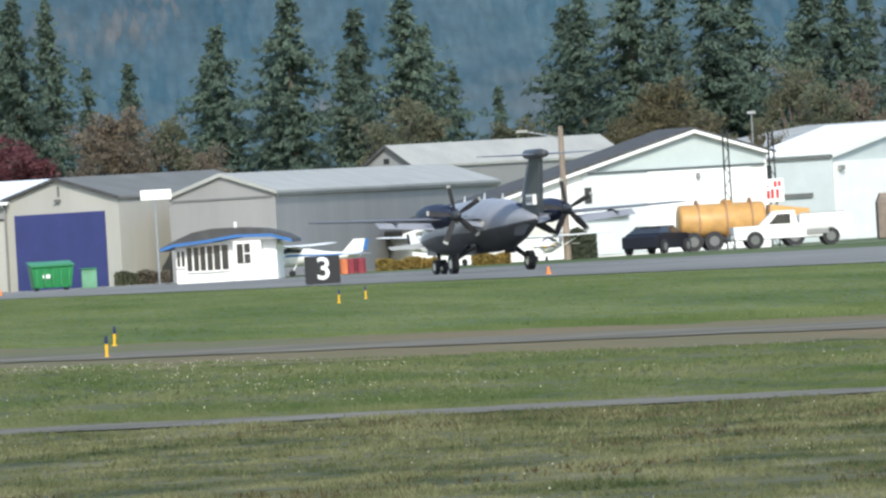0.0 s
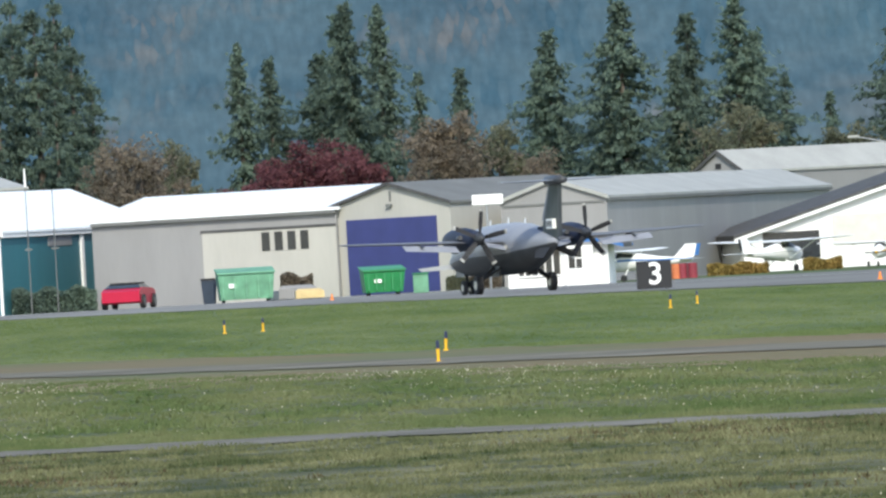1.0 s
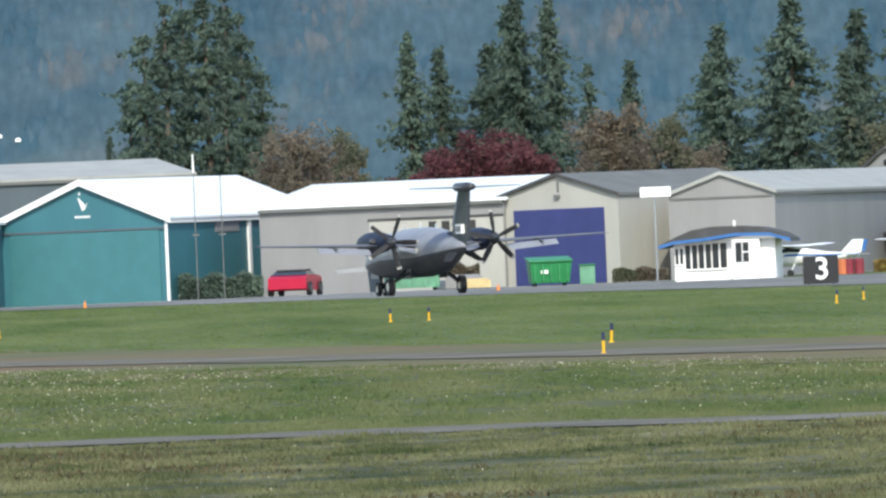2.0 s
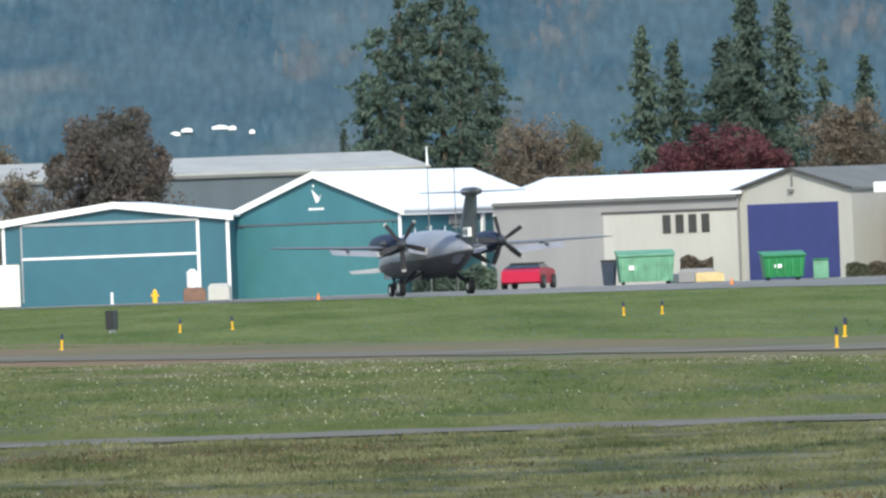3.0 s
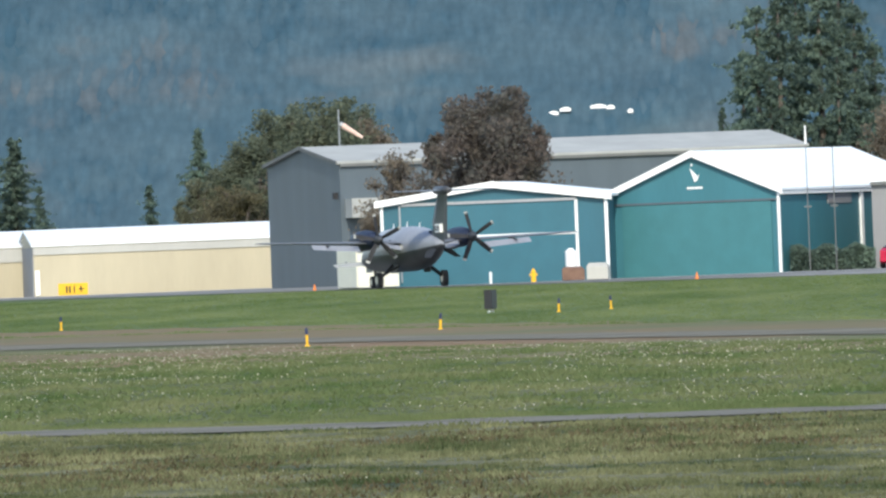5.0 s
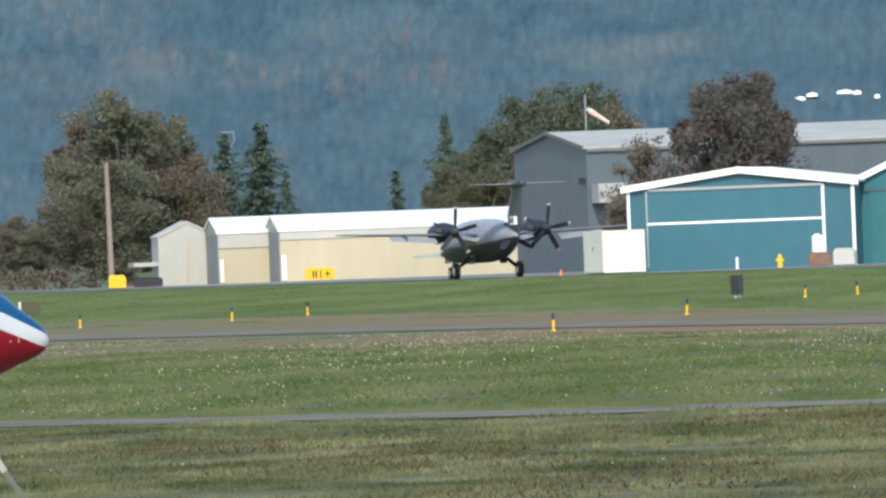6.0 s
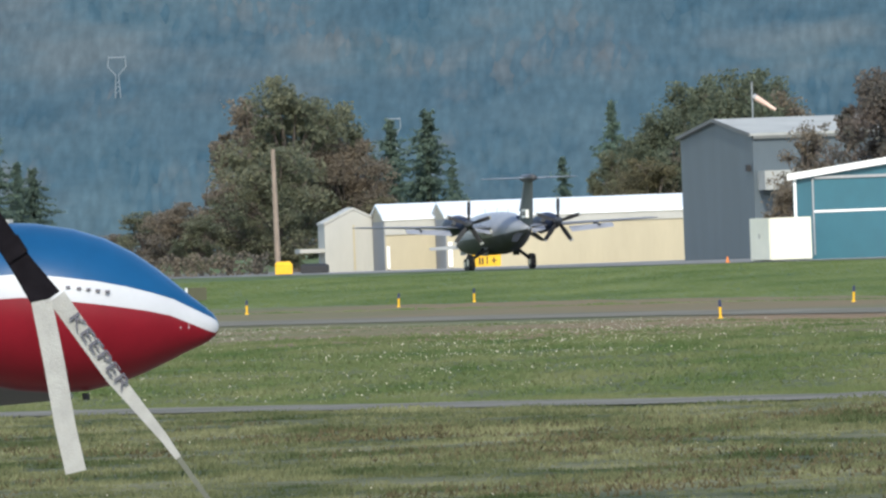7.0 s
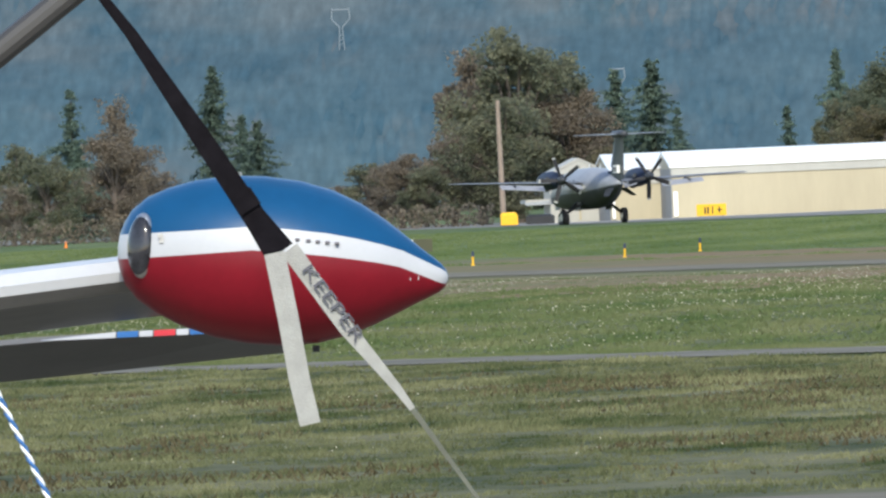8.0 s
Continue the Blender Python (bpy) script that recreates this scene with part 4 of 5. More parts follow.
def place_markers():
    first = edge_marker()
    spots = [(884, 191), (898, 171), (508, 118), (576, 118), (1298, 118), (1346, 113), (-724, 163), (-488, 142), (-278, 119),
             (-185, 117), (-1562, 125), (-1293, 122), (-1159, 117)]
    for k, (b, v) in enumerate(spots):
        p = at(b, low(v))
        if k == 0:
            first.matrix_world = pose(p.x, p.y, 0.01)
        else:
            copy_thing(first, pose(p.x, p.y, 0.01, random.uniform(-3, 3), random.uniform(-3, 3), random.uniform(0, 90)))
    orange = material("orange_plastic", (0.8, 0.22, 0.02), 0.5, vary=0.1)
    for b, v, h, m, name in ((1671, 89, 0.3, orange, "marker"), (-709, 64, 0.32, orange, "marker"), (-32, 70, 0.32, orange, "marker"), (-2280, 62, 0.35, orange, "marker"), (700, 70, 0.3, orange, "marker")):
        p = at(b, low(v))
        t = empty("marker_cone", pose(p.x, p.y, 0.025) @ Matrix.Diagonal((0.7, 0.7, 0.8, 1)), "small orange marker cone beside the runway", "cone", "orange markers")
        part("cone", rod((0, 0, 0.03), (0, 0, h), 0.09, 0.03), m, t)
        part("foot", box(-0.13, 0.13, -0.13, 0.13, 0, 0.03), m, t)


def distance_sign():
    p = at(1272, 665)
    t = empty("distance_sign", pose(p.x, p.y, 0, 0, 0, 2), "black runway distance sign with a white 3", "sign")
    part("box", box(-0.57, 0.57, 0, 0.25, 0.06, 0.97, 0.015), BLACK_SIGN, t)
    for x in (-0.4, 0.4):
        part("leg", rod((x, 0.12, 0), (x, 0.12, 0.08), 0.04), GALV, t)
    ob = part("numeral", text_mesh("3", 1.02, 0.006), WHITE, t, "white numeral 3")
    ob.matrix_local = pose(0.03, -0.008, 0.52, 90, 0, 0)


def other_signs():
    # edge-on sign box
    p = at(-398, low(115))
    t = empty("runway_sign", pose(p.x, p.y, 0, 0, 0, 82), "black sign box standing edge-on in the grass", "sign")
    part("box", box(-0.45, 0.45, -0.09, 0.09, 0.09, 0.56, 0.012), BLACK_SIGN, t)
    for x in (-0.3, 0.3):
        part("leg", rod((x, 0, 0), (x, 0, 0.1), 0.035), WHITE, t)
    p = at(-1650, low(100))
    t = empty("runway_sign", pose(p.x, p.y, 0, 0, 0, 15), "olive backed sign box in the grass", "sign")
    part("box", box(-0.27, 0.27, -0.1, 0.1, 0.06, 0.42, 0.012), material("olive_metal", (0.06, 0.06, 0.03), 0.6), t)
    part("side", box(-0.31, -0.273, -0.08, 0.08, 0.07, 0.41), WHITE, t)
    part("leg", rod((0, 0, 0), (0, 0, 0.07), 0.04), GALV, t)
    # yellow direction sign, with characters as bars
    p = at(-1136, 955)
    t = empty("taxiway_sign", pose(p.x, p.y, 0, 0, 0, 3), "yellow taxiway sign with black characters", "sign")
    part("box", box(-0.7, 0.7, 0, 0.2, 0.1, 0.66, 0.02), YELLOW, t)
    for x in (-0.5, 0.5):
        part("leg", rod((x, 0.1, 0), (x, 0.1, 0.12), 0.04), GALV, t)
    for x0, x1, z0, z1 in ((-0.34, -0.26, 0.2, 0.52), (-0.2, -0.12, 0.2, 0.52), (0.02, 0.08, 0.2, 0.55), (0.26, 0.5, 0.35, 0.41), (0.34, 0.4, 0.24, 0.52)):
        part("character", box(x0, x1, -0.008, 0.01, z0, z1), BLACK_SIGN, t)
    # sign on posts with red characters
    p = at(2076, 879)
    t = empty("notice_sign", pose(p.x, p.y, 0), "white notice board with red characters on a lattice mast", "sign")
    part("board", box(-0.45, 0.45, -0.15, -0.1, 1.95, 2.95, 0.01), WHITE, t)
    for x0, z0, z1 in ((-0.3, 2.1, 2.45), (-0.12, 2.1, 2.5), (0.1, 2.1, 2.5), (-0.3, 2.6, 2.66), (0.02, 2.6, 2.85), (0.2, 2.62, 2.85)):
        part("character", box(x0, x0 + 0.13, -0.16, -0.145, z0, z1), RED_PAINT, t)
    lattice(t, 5.0)
    p = at(1996, 879)
    t = empty("lattice_mast", pose(p.x, p.y, 0), "slim dark lattice mast beside the white hangar", "mast")
    lattice(t, 5.2)


def lattice(t, h):
    for x in (-0.16, 0.16):
        part("upright", rod((x, 0, 0), (x * 0.6, 0, h), 0.035), DARK, t)
    k = int(h / 0.5)
    for i in range(k):
        z, s = i * h / k, -1 if i % 2 else 1
        part("brace", rod((s * 0.15, 0, z), (-s * 0.14, 0, z + h / k), 0.018, seg=6), DARK, t)


def poles():
    p = at(-1504, 985)
    t = empty("utility_pole", pose(p.x, p.y, 0, 0, -0.6), "weathered wooden utility pole without wires", "pole")
    part("pole", rod((0, 0, 0), (0, 0, 6.1), 0.15, 0.1, 12), WOOD, t)
    p = at(1706, 866)
    t = empty("utility_pole", pose(p.x, p.y, 0), "wooden pole with a lamp arm", "pole")
    part("pole", rod((0, 0, 0), (0, 0, 5.7), 0.16, 0.11, 12), WOOD, t)
    part("arm", rod((0, 0, 5.2), (-1.5, 0, 5.55), 0.03), GALV, t)
    part("lamp", box(-1.9, -1.4, -0.1, 0.1, 5.5, 5.62, 0.03), PALE_ROOF, t)
    for b, h in ((169, 6.25), (216, 5.3)):
        p = at(b, 868)
        t = empty("antenna_mast", pose(p.x, p.y, 0), "thin grey antenna mast before the teal hangar" + (" with a white tip" if b < 200 else ""), "antenna")
        part("mast", rod((0, 0, 0), (0, 0, h - 0.8 if b < 200 else h), 0.026, 0.02, 8), GREY_ROOF, t)
        part("bracket", box(-0.16, 0.16, -0.03, 0.03, 2.75, 2.81), GREY_ROOF, t)
        if b < 200:
            part("tip", rod((0, 0, h - 0.8), (0, 0, h), 0.055, 0.03, 8), WHITE, t, "white antenna tip")
    p = at(2045, 960)
    t = empty("light_mast", pose(p.x, p.y, 0), "thin grey light mast above the roofs", "mast")
    part("mast", rod((0, 0, 0), (0, 0, 6.3), 0.04, 0.03, 8), GALV, t)
    part("crossarm", box(-0.2, 0.2, -0.05, 0.05, 6.2, 6.32), GALV, t)
    p = at(972, 858)
    t = empty("pole_sign", pose(p.x, p.y, 0), "blank white box sign on a thin pole", "sign")
    part("pole", rod((0.25, 0, 0), (0.25, 0, 3.6), 0.05, 0.05), GALV, t)
    part("box", box(-0.35, 0.95, -0.12, 0.12, 3.55, 3.98, 0.02), WHITE, t)
    p = at(-655, 1010)
    t = empty("windsock", pose(p.x, p.y, 0), "faded orange windsock on a pole", "windsock")
    part("pole", rod((0, 0, 0), (0, 0, 8.7), 0.06, 0.04, 8), GALV, t)
    part("ring", rod((0.05, 0, 7.95), (0.16, 0, 7.9), 0.17, 0.165, 14), GALV, t)
    part("sock", rod((0.17, 0, 7.9), (1.15, 0, 7.25), 0.16, 0.08, 14), SOCK, t, "drooping orange and white fabric")


def dumpster(b, d, w, h, mat, label, yaw):
    p = at(b, d)
    t = empty("dumpster", pose(p.x, p.y, 0.02, 0, 0, yaw), label, "dumpster", "dumpsters")
    part("body", loft([[(-w / 2 + 0.1, 0, 0.12), (w / 2 - 0.1, 0, 0.12), (w / 2 - 0.1, 1.2, 0.12), (-w / 2 + 0.1, 1.2, 0.12)],
                       [(-w / 2, -0.12, h * 0.86), (w / 2, -0.12, h * 0.86), (w / 2, 1.3, h), (-w / 2, 1.3, h)]]), mat, t)
    for k in range(5):
        x = -w / 2 + 0.2 + k * (w - 0.4) / 4
        part("rib", box(x - 0.04, x + 0.04, -0.16, 0.0, 0.2, h * 0.8), mat, t)
    part("lid", prism([(-0.2, h * 0.87), (1.35, h + 0.01), (1.35, h + 0.07), (-0.2, h * 0.87 + 0.06)], "x", -w / 2 - 0.04, w / 2 + 0.04), mat, t)
    for x in (-w / 2 + 0.25, w / 2 - 0.25):
        for y in (0.2, 1.0):
            part("caster", rod((x - 0.04, y, 0.07), (x + 0.04, y, 0.07), 0.07), DARK, t)
    part("label_plate", box(-w / 2 + 0.45, -w / 2 + 0.75, -0.14, -0.02, h * 0.45, h * 0.58), WHITE, t)


def car(b, d, yaw, mat, label, name="car", l=4.0, h=1.4):
    p = at(b, d)
    t = empty(name, pose(p.x, p.y, 0.02, 0, 0, yaw), label, "car")
    side = [(-l / 2, 0.35), (-l / 2 + 0.05, 0.75), (-l * 0.3, 0.86), (l * 0.33, 0.9), (l / 2, 0.75), (l / 2, 0.3), (l * 0.4, 0.22), (-l * 0.42, 0.22)]
    part("body", prism(side, "y", -0.82, 0.82), mat, t)
    part("cabin", loft([[(-l * 0.27, -0.78, 0.84), (l * 0.38, -0.78, 0.88), (l * 0.38, 0.78, 0.88), (-l * 0.27, 0.78, 0.84)],
                        [(-l * 0.12, -0.62, h - 0.06), (l * 0.24, -0.62, h - 0.06), (l * 0.24, 0.62, h - 0.06), (-l * 0.12, 0.62, h - 0.06)]]), GLASS_DARK, t, "dark windows")
    part("roof", box(-l * 0.13, l * 0.25, -0.63, 0.63, h - 0.058, h, 0.02), DARK, t)
    for x in (-l * 0.31, l * 0.31):
        for y in (-0.83, 0.83):
            w = part("wheel", rod((x, y - 0.09, 0.3), (x, y + 0.09, 0.3), 0.3, seg=18), DARK, t)
            part("rim", rod((x, y - 0.1, 0.3), (x, y + 0.1, 0.3), 0.17, seg=12), GREY_ROOF, w)
    part("bumper", box(-l / 2 - 0.05, -l / 2 + 0.08, -0.75, 0.75, 0.3, 0.5, 0.03), mat, t)
    for y in (-0.6, 0.6):
        part("headlight", box(-l / 2 - 0.02, -l / 2 + 0.1, y - 0.14, y + 0.14, 0.58, 0.7), WHITE, t)
    return t


def fuel_truck():
    p = at(1975, 875)
    t = empty("tank_truck", pose(p.x, p.y, 0, 0, 0, 4), "tank truck with a faded orange cylindrical tank", "truck")
    tank = loft([[(x, 0.95 * s * math.cos(a), 1.25 + 0.78 * s * math.sin(a)) for a in (2 * math.pi * k / 24 for k in range(24))] for x, s in ((-1.75, 0.7), (-1.7, 0.95), (-1.6, 1.0), (1.9, 1.0), (2.0, 0.9))])
    part("tank", tank, ORANGE, t, "faded orange tank", True)
    for x in (-0.9, 0.3, 1.4):
        part("band", rod((x - 0.04, 0, 1.25), (x + 0.04, 0, 1.25), 0.97, seg=24), material("band_brown", (0.3, 0.16, 0.08), 0.6), t)
    part("chassis", box(-1.8, 4.2, -0.7, 0.7, 0.35, 0.6), DARK, t)
    part("equipment", loft([[(2.1, -0.8, 0.65), (4.1, -0.8, 0.65), (4.1, 0.8, 0.65), (2.1, 0.8, 0.65)], [(2.2, -0.7, 1.85), (3.9, -0.6, 1.6), (3.9, 0.6, 1.6), (2.2, 0.7, 1.85)]]), ORANGE, t)
    part("hatch", rod((0.4, 0, 2.0), (0.4, 0, 2.16), 0.25), ORANGE, t)
    for x in (-1.2, -0.3, 3.2):
        for y in (-0.75, 0.75):
            w = part("wheel", rod((x, y - 0.13, 0.42), (x, y + 0.13, 0.42), 0.42, seg=18), DARK, t)
            part("rim", rod((x, y - 0.14, 0.42), (x, y + 0.14, 0.42), 0.22, seg=12), GREY_ROOF, w)
    part("tail_light", box(1.95, 2.1, -0.98, -0.9, 0.6, 0.75), RED_PAINT, t)


def pickup():
    p = at(2104, 866)
    t = empty("pickup_truck", pose(p.x, p.y, 0, 0, 0, 2), "white service pickup truck parked before the white hangar", "truck")
    part("cab", loft([[(-2.5, y, 0.4) for y in (-0.9, 0.9)] + [(2.4, y, 0.4) for y in (0.9, -0.9)], [(-2.55, y, 0.95) for y in (-0.9, 0.9)] + [(2.4, y, 1.0) for y in (0.9, -0.9)]]), WHITE, t)
    part("cabin", loft([[(-1.35, -0.86, 0.96), (0.2, -0.86, 0.96), (0.2, 0.86, 0.96), (-1.35, 0.86, 0.96)], [(-0.75, -0.7, 1.55), (0.1, -0.7, 1.55), (0.1, 0.7, 1.55), (-0.75, 0.7, 1.55)]]), WHITE, t)
    part("window", prism([(-1.05, 1.0), (-0.1, 1.0), (-0.1, 1.42), (-0.66, 1.42)], "y", -0.87, -0.8), GLASS_DARK, t)
    part("service_body", box(0.3, 2.5, -0.95, 0.95, 0.75, 1.35, 0.04), WHITE, t)
    part("rack", box(0.3, 2.2, -0.9, -0.84, 1.36, 1.42), GALV, t)
    part("toolbox", box(0.55, 1.5, -0.97, -0.94, 0.5, 0.72), GREY, t)
    for x in (-1.65, 1.6):
        for y in (-0.8, 0.8):
            w = part("wheel", rod((x, y - 0.12, 0.37), (x, y + 0.12, 0.37), 0.37, seg=18), DARK, t)
            part("rim", rod((x, y - 0.13, 0.37), (x, y + 0.13, 0.37), 0.2, seg=12), GREY_ROOF, w)
    part("bumper", box(-2.68, -2.5, -0.85, 0.85, 0.42, 0.6, 0.03), GALV, t)


def hut():
    p = at(1103, 822)
    t = empty("kiosk", pose(p.x, p.y, 0.0, 0, 0, -8), "small white kiosk with windows and a dark blue-edged roof", "kiosk")
    part("wall", box(-2.05, 2.05, 0, 2.6, 0, 1.62), WHITE, t)
    under = [(-2.62, 1.36), (-2.0, 1.52), (-0.8, 1.6), (0.5, 1.76), (1.9, 1.72), (2.75, 1.46)]
    arch = [(2.7, 1.62), (2.3, 1.85), (1.5, 2.08), (0.6, 2.17), (-0.5, 2.18), (-1.3, 2.06), (-2.2, 1.7), (-2.6, 1.5)]
    part("roof", prism(under + arch, "y", -0.5, 3.1), DARK_ROOF, t, "dark arched roof")
    for y0, y1 in ((-0.56, -0.503), (3.103, 3.15)):
        part("fascia", prism(under + [(u, z + 0.13) for u, z in under[::-1]], "y", y0, y1), BLUE_PAINT, t, "curved blue fascia board")
    for x0, x1, z0, z1 in ((-2.0, -1.7, 0.71, 1.33), (-1.6, -1.12, 0.5, 1.46), (-1.06, -0.56, 0.5, 1.48), (-0.5, 0.08, 0.5, 1.5)):
        w = part("window", box(x0, x1, -0.04, 0.02, z0, z1), GLASS_DARK, t)
        part("mullion", box((x0 + x1) / 2 - 0.03, (x0 + x1) / 2 + 0.03, -0.06, -0.042, z0, z1), WHITE, w)
        part("sill", box(x0 - 0.03, x1 + 0.03, -0.09, -0.043, z0 - 0.06, z0), WHITE, w)
    porch = part("porch", box(0.33, 1.47, -0.4, -0.004, 0.0, 1.62, 0.02), WHITE, t, "white porch with a small window")
    part("porch_window", box(0.48, 1.02, -0.43, -0.38, 0.71, 1.5), GLASS_DARK, porch)
    part("glazing_bar", box(0.74, 0.78, -0.45, -0.432, 0.71, 1.5), WHITE, porch)
    part("glazing_bar", box(0.78, 1.02, -0.45, -0.432, 1.08, 1.13), WHITE, porch)
    part("vent", rod((0.3, 1.2, 2.1), (0.3, 1.2, 2.4), 0.06), WHITE, t)


def light_aircraft(b, d, yaw, accent, label, size=0.65, stripe=0.22):
    p = at(b, d)
    t = empty("light_aircraft", pose(p.x, p.y, 0, 0, 0, yaw) @ Matrix.Scale(size, 4), label, "airplane", "parked light aircraft")
    st = [(2.3, 0.25, 0.3, 1.15), (2.0, 0.42, 0.42, 1.15), (1.2, 0.52, 0.55, 1.2), (0.2, 0.55, 0.65, 1.3), (-0.8, 0.5, 0.55, 1.3), (-2.5, 0.28, 0.3, 1.25), (-4.8, 0.08, 0.14, 1.25)]
    part("fuselage", loft([ring(*s, 18) for s in st]), WHITE, t, smooth=True)
    part("stripe", loft([ring(y, rx + 0.006, rz * stripe, zc - 0.05 + 0.2 * stripe, 18) for y, rx, rz, zc in st[1:]]), accent, t)
    part("cabin_glass", loft([ring(1.0, 0.46, 0.12, 1.62, 14), ring(0.6, 0.5, 0.28, 1.66, 14), ring(-0.6, 0.48, 0.2, 1.62, 14)]), GLASS_DARK, t)
    for s in (-1, 1):
        part("wing", loft([foil(0.75, -0.85, 1.98, s * 0.05, 0.2), foil(0.75, -0.85, 2.02, s * 2.6, 0.18), foil(0.5, -0.6, 2.12, s * 5.3, 0.1)]), WHITE, t)
        part("strut", rod((s * 0.5, 0.2, 0.85), (s * 2.5, 0.1, 1.95), 0.035), WHITE, t)
        part("tailplane", loft([foil(-4.0, -4.95, 1.3, s * 0.05, 0.08), foil(-4.2, -4.9, 1.3, s * 1.65, 0.05)]), WHITE, t)
        leg = part("gear_leg", rod((s * 0.4, -0.2, 0.8), (s * 1.2, -0.25, 0.22), 0.04), WHITE, t)
        part("wheel", rod((s * 1.2 - 0.08, -0.25, 0.22), (s * 1.2 + 0.08, -0.25, 0.22), 0.22, seg=16), DARK, leg)
    part("fin", loft([foil(-3.4, -4.95, 1.4, 0, 0.12, "z"), foil(-4.35, -5.2, 2.3, 0, 0.08, "z")]), WHITE, t)
    part("rudder", loft([foil(-4.98, -5.3, 1.5, 0, 0.06, "z"), foil(-5.21, -5.5, 2.28, 0, 0.05, "z")]), accent, t)
    leg = part("nose_leg", rod((0, 1.7, 0.85), (0, 1.75, 0.2), 0.04), WHITE, t)
    part("wheel", rod((-0.07, 1.75, 0.2), (0.07, 1.75, 0.2), 0.2, seg=16), DARK, leg)
    part("spinner", loft([ring(2.3, 0.16, 0.16, 1.15, 12), ring(2.6, 0.03, 0.03, 1.15, 12)]), accent, t)
    part("propeller", box(-0.95, 0.95, 2.38, 2.42, 1.1, 1.2), DARK, t)


def clutter():
    dumpster(794, 845, 1.75, 1.15, GREEN_BIN, "dark green steel dumpster with a sloping lid", 6)
    dumpster(550, 862, 2.4, 1.4, GREEN_PALE, "faded pale green steel dumpster", 4)
    p = at(858, 846)
    t = empty("waste_bin", pose(p.x, p.y, 0.02), "small green waste bin beside the dumpster", "bin")
    part("body", box(-0.3, 0.33, 0, 0.5, 0.0, 0.78, 0.03), GREEN_PALE, t)
    part("lid", box(-0.34, 0.37, -0.05, 0.55, 0.783, 0.84, 0.02), GREEN_BIN, t)
    p = at(484, 864)
    t = empty("waste_bin", pose(p.x, p.y, 0.02), "dark blue upright waste bin", "bin")
    part("body", loft([[(-0.26, 0, 0.0), (0.26, 0, 0.0), (0.26, 0.5, 0.0), (-0.26, 0.5, 0.0)], [(-0.34, -0.05, 1.0), (0.34, -0.05, 1.0), (0.34, 0.6, 1.0), (-0.34, 0.6, 1.0)]]), material("navy_plastic", (0.02, 0.035, 0.06), 0.5), t)
    part("lid", box(-0.37, 0.37, -0.1, 0.65, 1.003, 1.1, 0.03), DARK, t)
    car(341, 864, 258, RED_CAR, "small red car with dark windows, parked by the grey hangar", l=3.5, h=1.12)
    car(1866, 873, 242, material("dark_car_paint", (0.012, 0.014, 0.02), 0.5, spec=0.2), "dark parked car by the white hangar", l=3.7, h=1.2)
    # low junk by the office wall
    for b, d, w, h, dp, m, lab, cat in ((662, 860, 1.2, 0.45, 0.8, material("pale_yellow_boards", (0.55, 0.42, 0.2), 0.7, vary=0.2), "pale yellow crate on the pavement", "crate"), (640, 865, 1.6, 0.62, 0.8, GREY, "grey covered stack of goods", "pallet load"),
                                        (598, 865, 0.6, 0.42, 0.5, GREY_BLUE, "grey-blue crate on the apron", "crate"), (-250, 862, 0.95, 0.62, 0.8, material("brown_tarp", (0.16, 0.09, 0.06), 0.8, vary=0.3), "brown tarp-covered load on the apron", "load"),
                                        (-208, 862, 0.9, 0.75, 0.8, CREAM, "white box trailer part", "box"), (2290, 930, 1.6, 2.1, 2.0, material("brown_boards", (0.2, 0.16, 0.13), 0.9, vary=0.3), "brown wooden shed beside the white hangar", "shed"),
                                        (-1494, 975, 0.82, 0.66, 0.6, YELLOW, "yellow box beside the wooden pole", "box"), (-1441, 985, 1.3, 0.5, 1.0, DARK, "low black trailer beside the cream shed", "trailer")):
        p = at(b, d)
        t = empty(cat.replace(" ", "_"), pose(p.x, p.y, 0.0, 0, 0, random.uniform(-6, 6)), lab, cat)
        part("body", loft([[(-w / 2, 0, 0.05), (w / 2, 0, 0.05), (w / 2, dp, 0.05), (-w / 2, dp, 0.05)], [(-w / 2, 0, h * 0.8), (w / 2, 0, h * 0.75), (w / 2, dp, h * 0.8), (-w / 2, dp, h * 0.8)], [(-w * 0.4, dp * 0.2, h), (w * 0.38, dp * 0.2, h * 0.95), (w * 0.38, dp * 0.8, h), (-w * 0.4, dp * 0.8, h)]]), m, t)
        part("skid", box(-w / 2 + 0.05, w / 2 - 0.05, 0.05, dp - 0.05, 0, 0.048), DARK, t)
    for b, m, lab in ((1311, "orange", "orange plastic barrel beside the taxiway"), (1340, "red", "dark red steel barrel beside the taxiway"), (1322, "red", "dark red steel barrel beside the taxiway")):
        p = at(b, 842)
        t = empty("barrel", pose(p.x, p.y, 0), lab, "barrel", "barrels by the kiosk")
        col = material(m + "_drum", (0.55, 0.16, 0.06) if m == "orange" else (0.22, 0.025, 0.04), 0.55, vary=0.15)
        part("drum", rod((0, 0, 0), (0, 0, 0.62), 0.2, 0.2, 16), col, t)
        for z in (0.2, 0.42):
            part("hoop", rod((0, 0, z), (0, 0, z + 0.025), 0.21, 0.21, 16), col, t)
    p = at(-254, 863)
    t = empty("tank", pose(p.x, p.y + 0.9, 0.0), "white upright tank behind a tarp-covered load", "tank")
    part("body", rod((0, 0, 0), (0, 0, 1.3), 0.24, 0.24, 18), WHITE, t)
    part("lid", rod((0, 0, 1.302), (0, 0, 1.4), 0.2, 0.08, 18), WHITE, t)
    p = at(-321, 862)
    t = empty("hydrant", pose(p.x, p.y, 0.0), "yellow fire hydrant before the blue hangar", "hydrant")
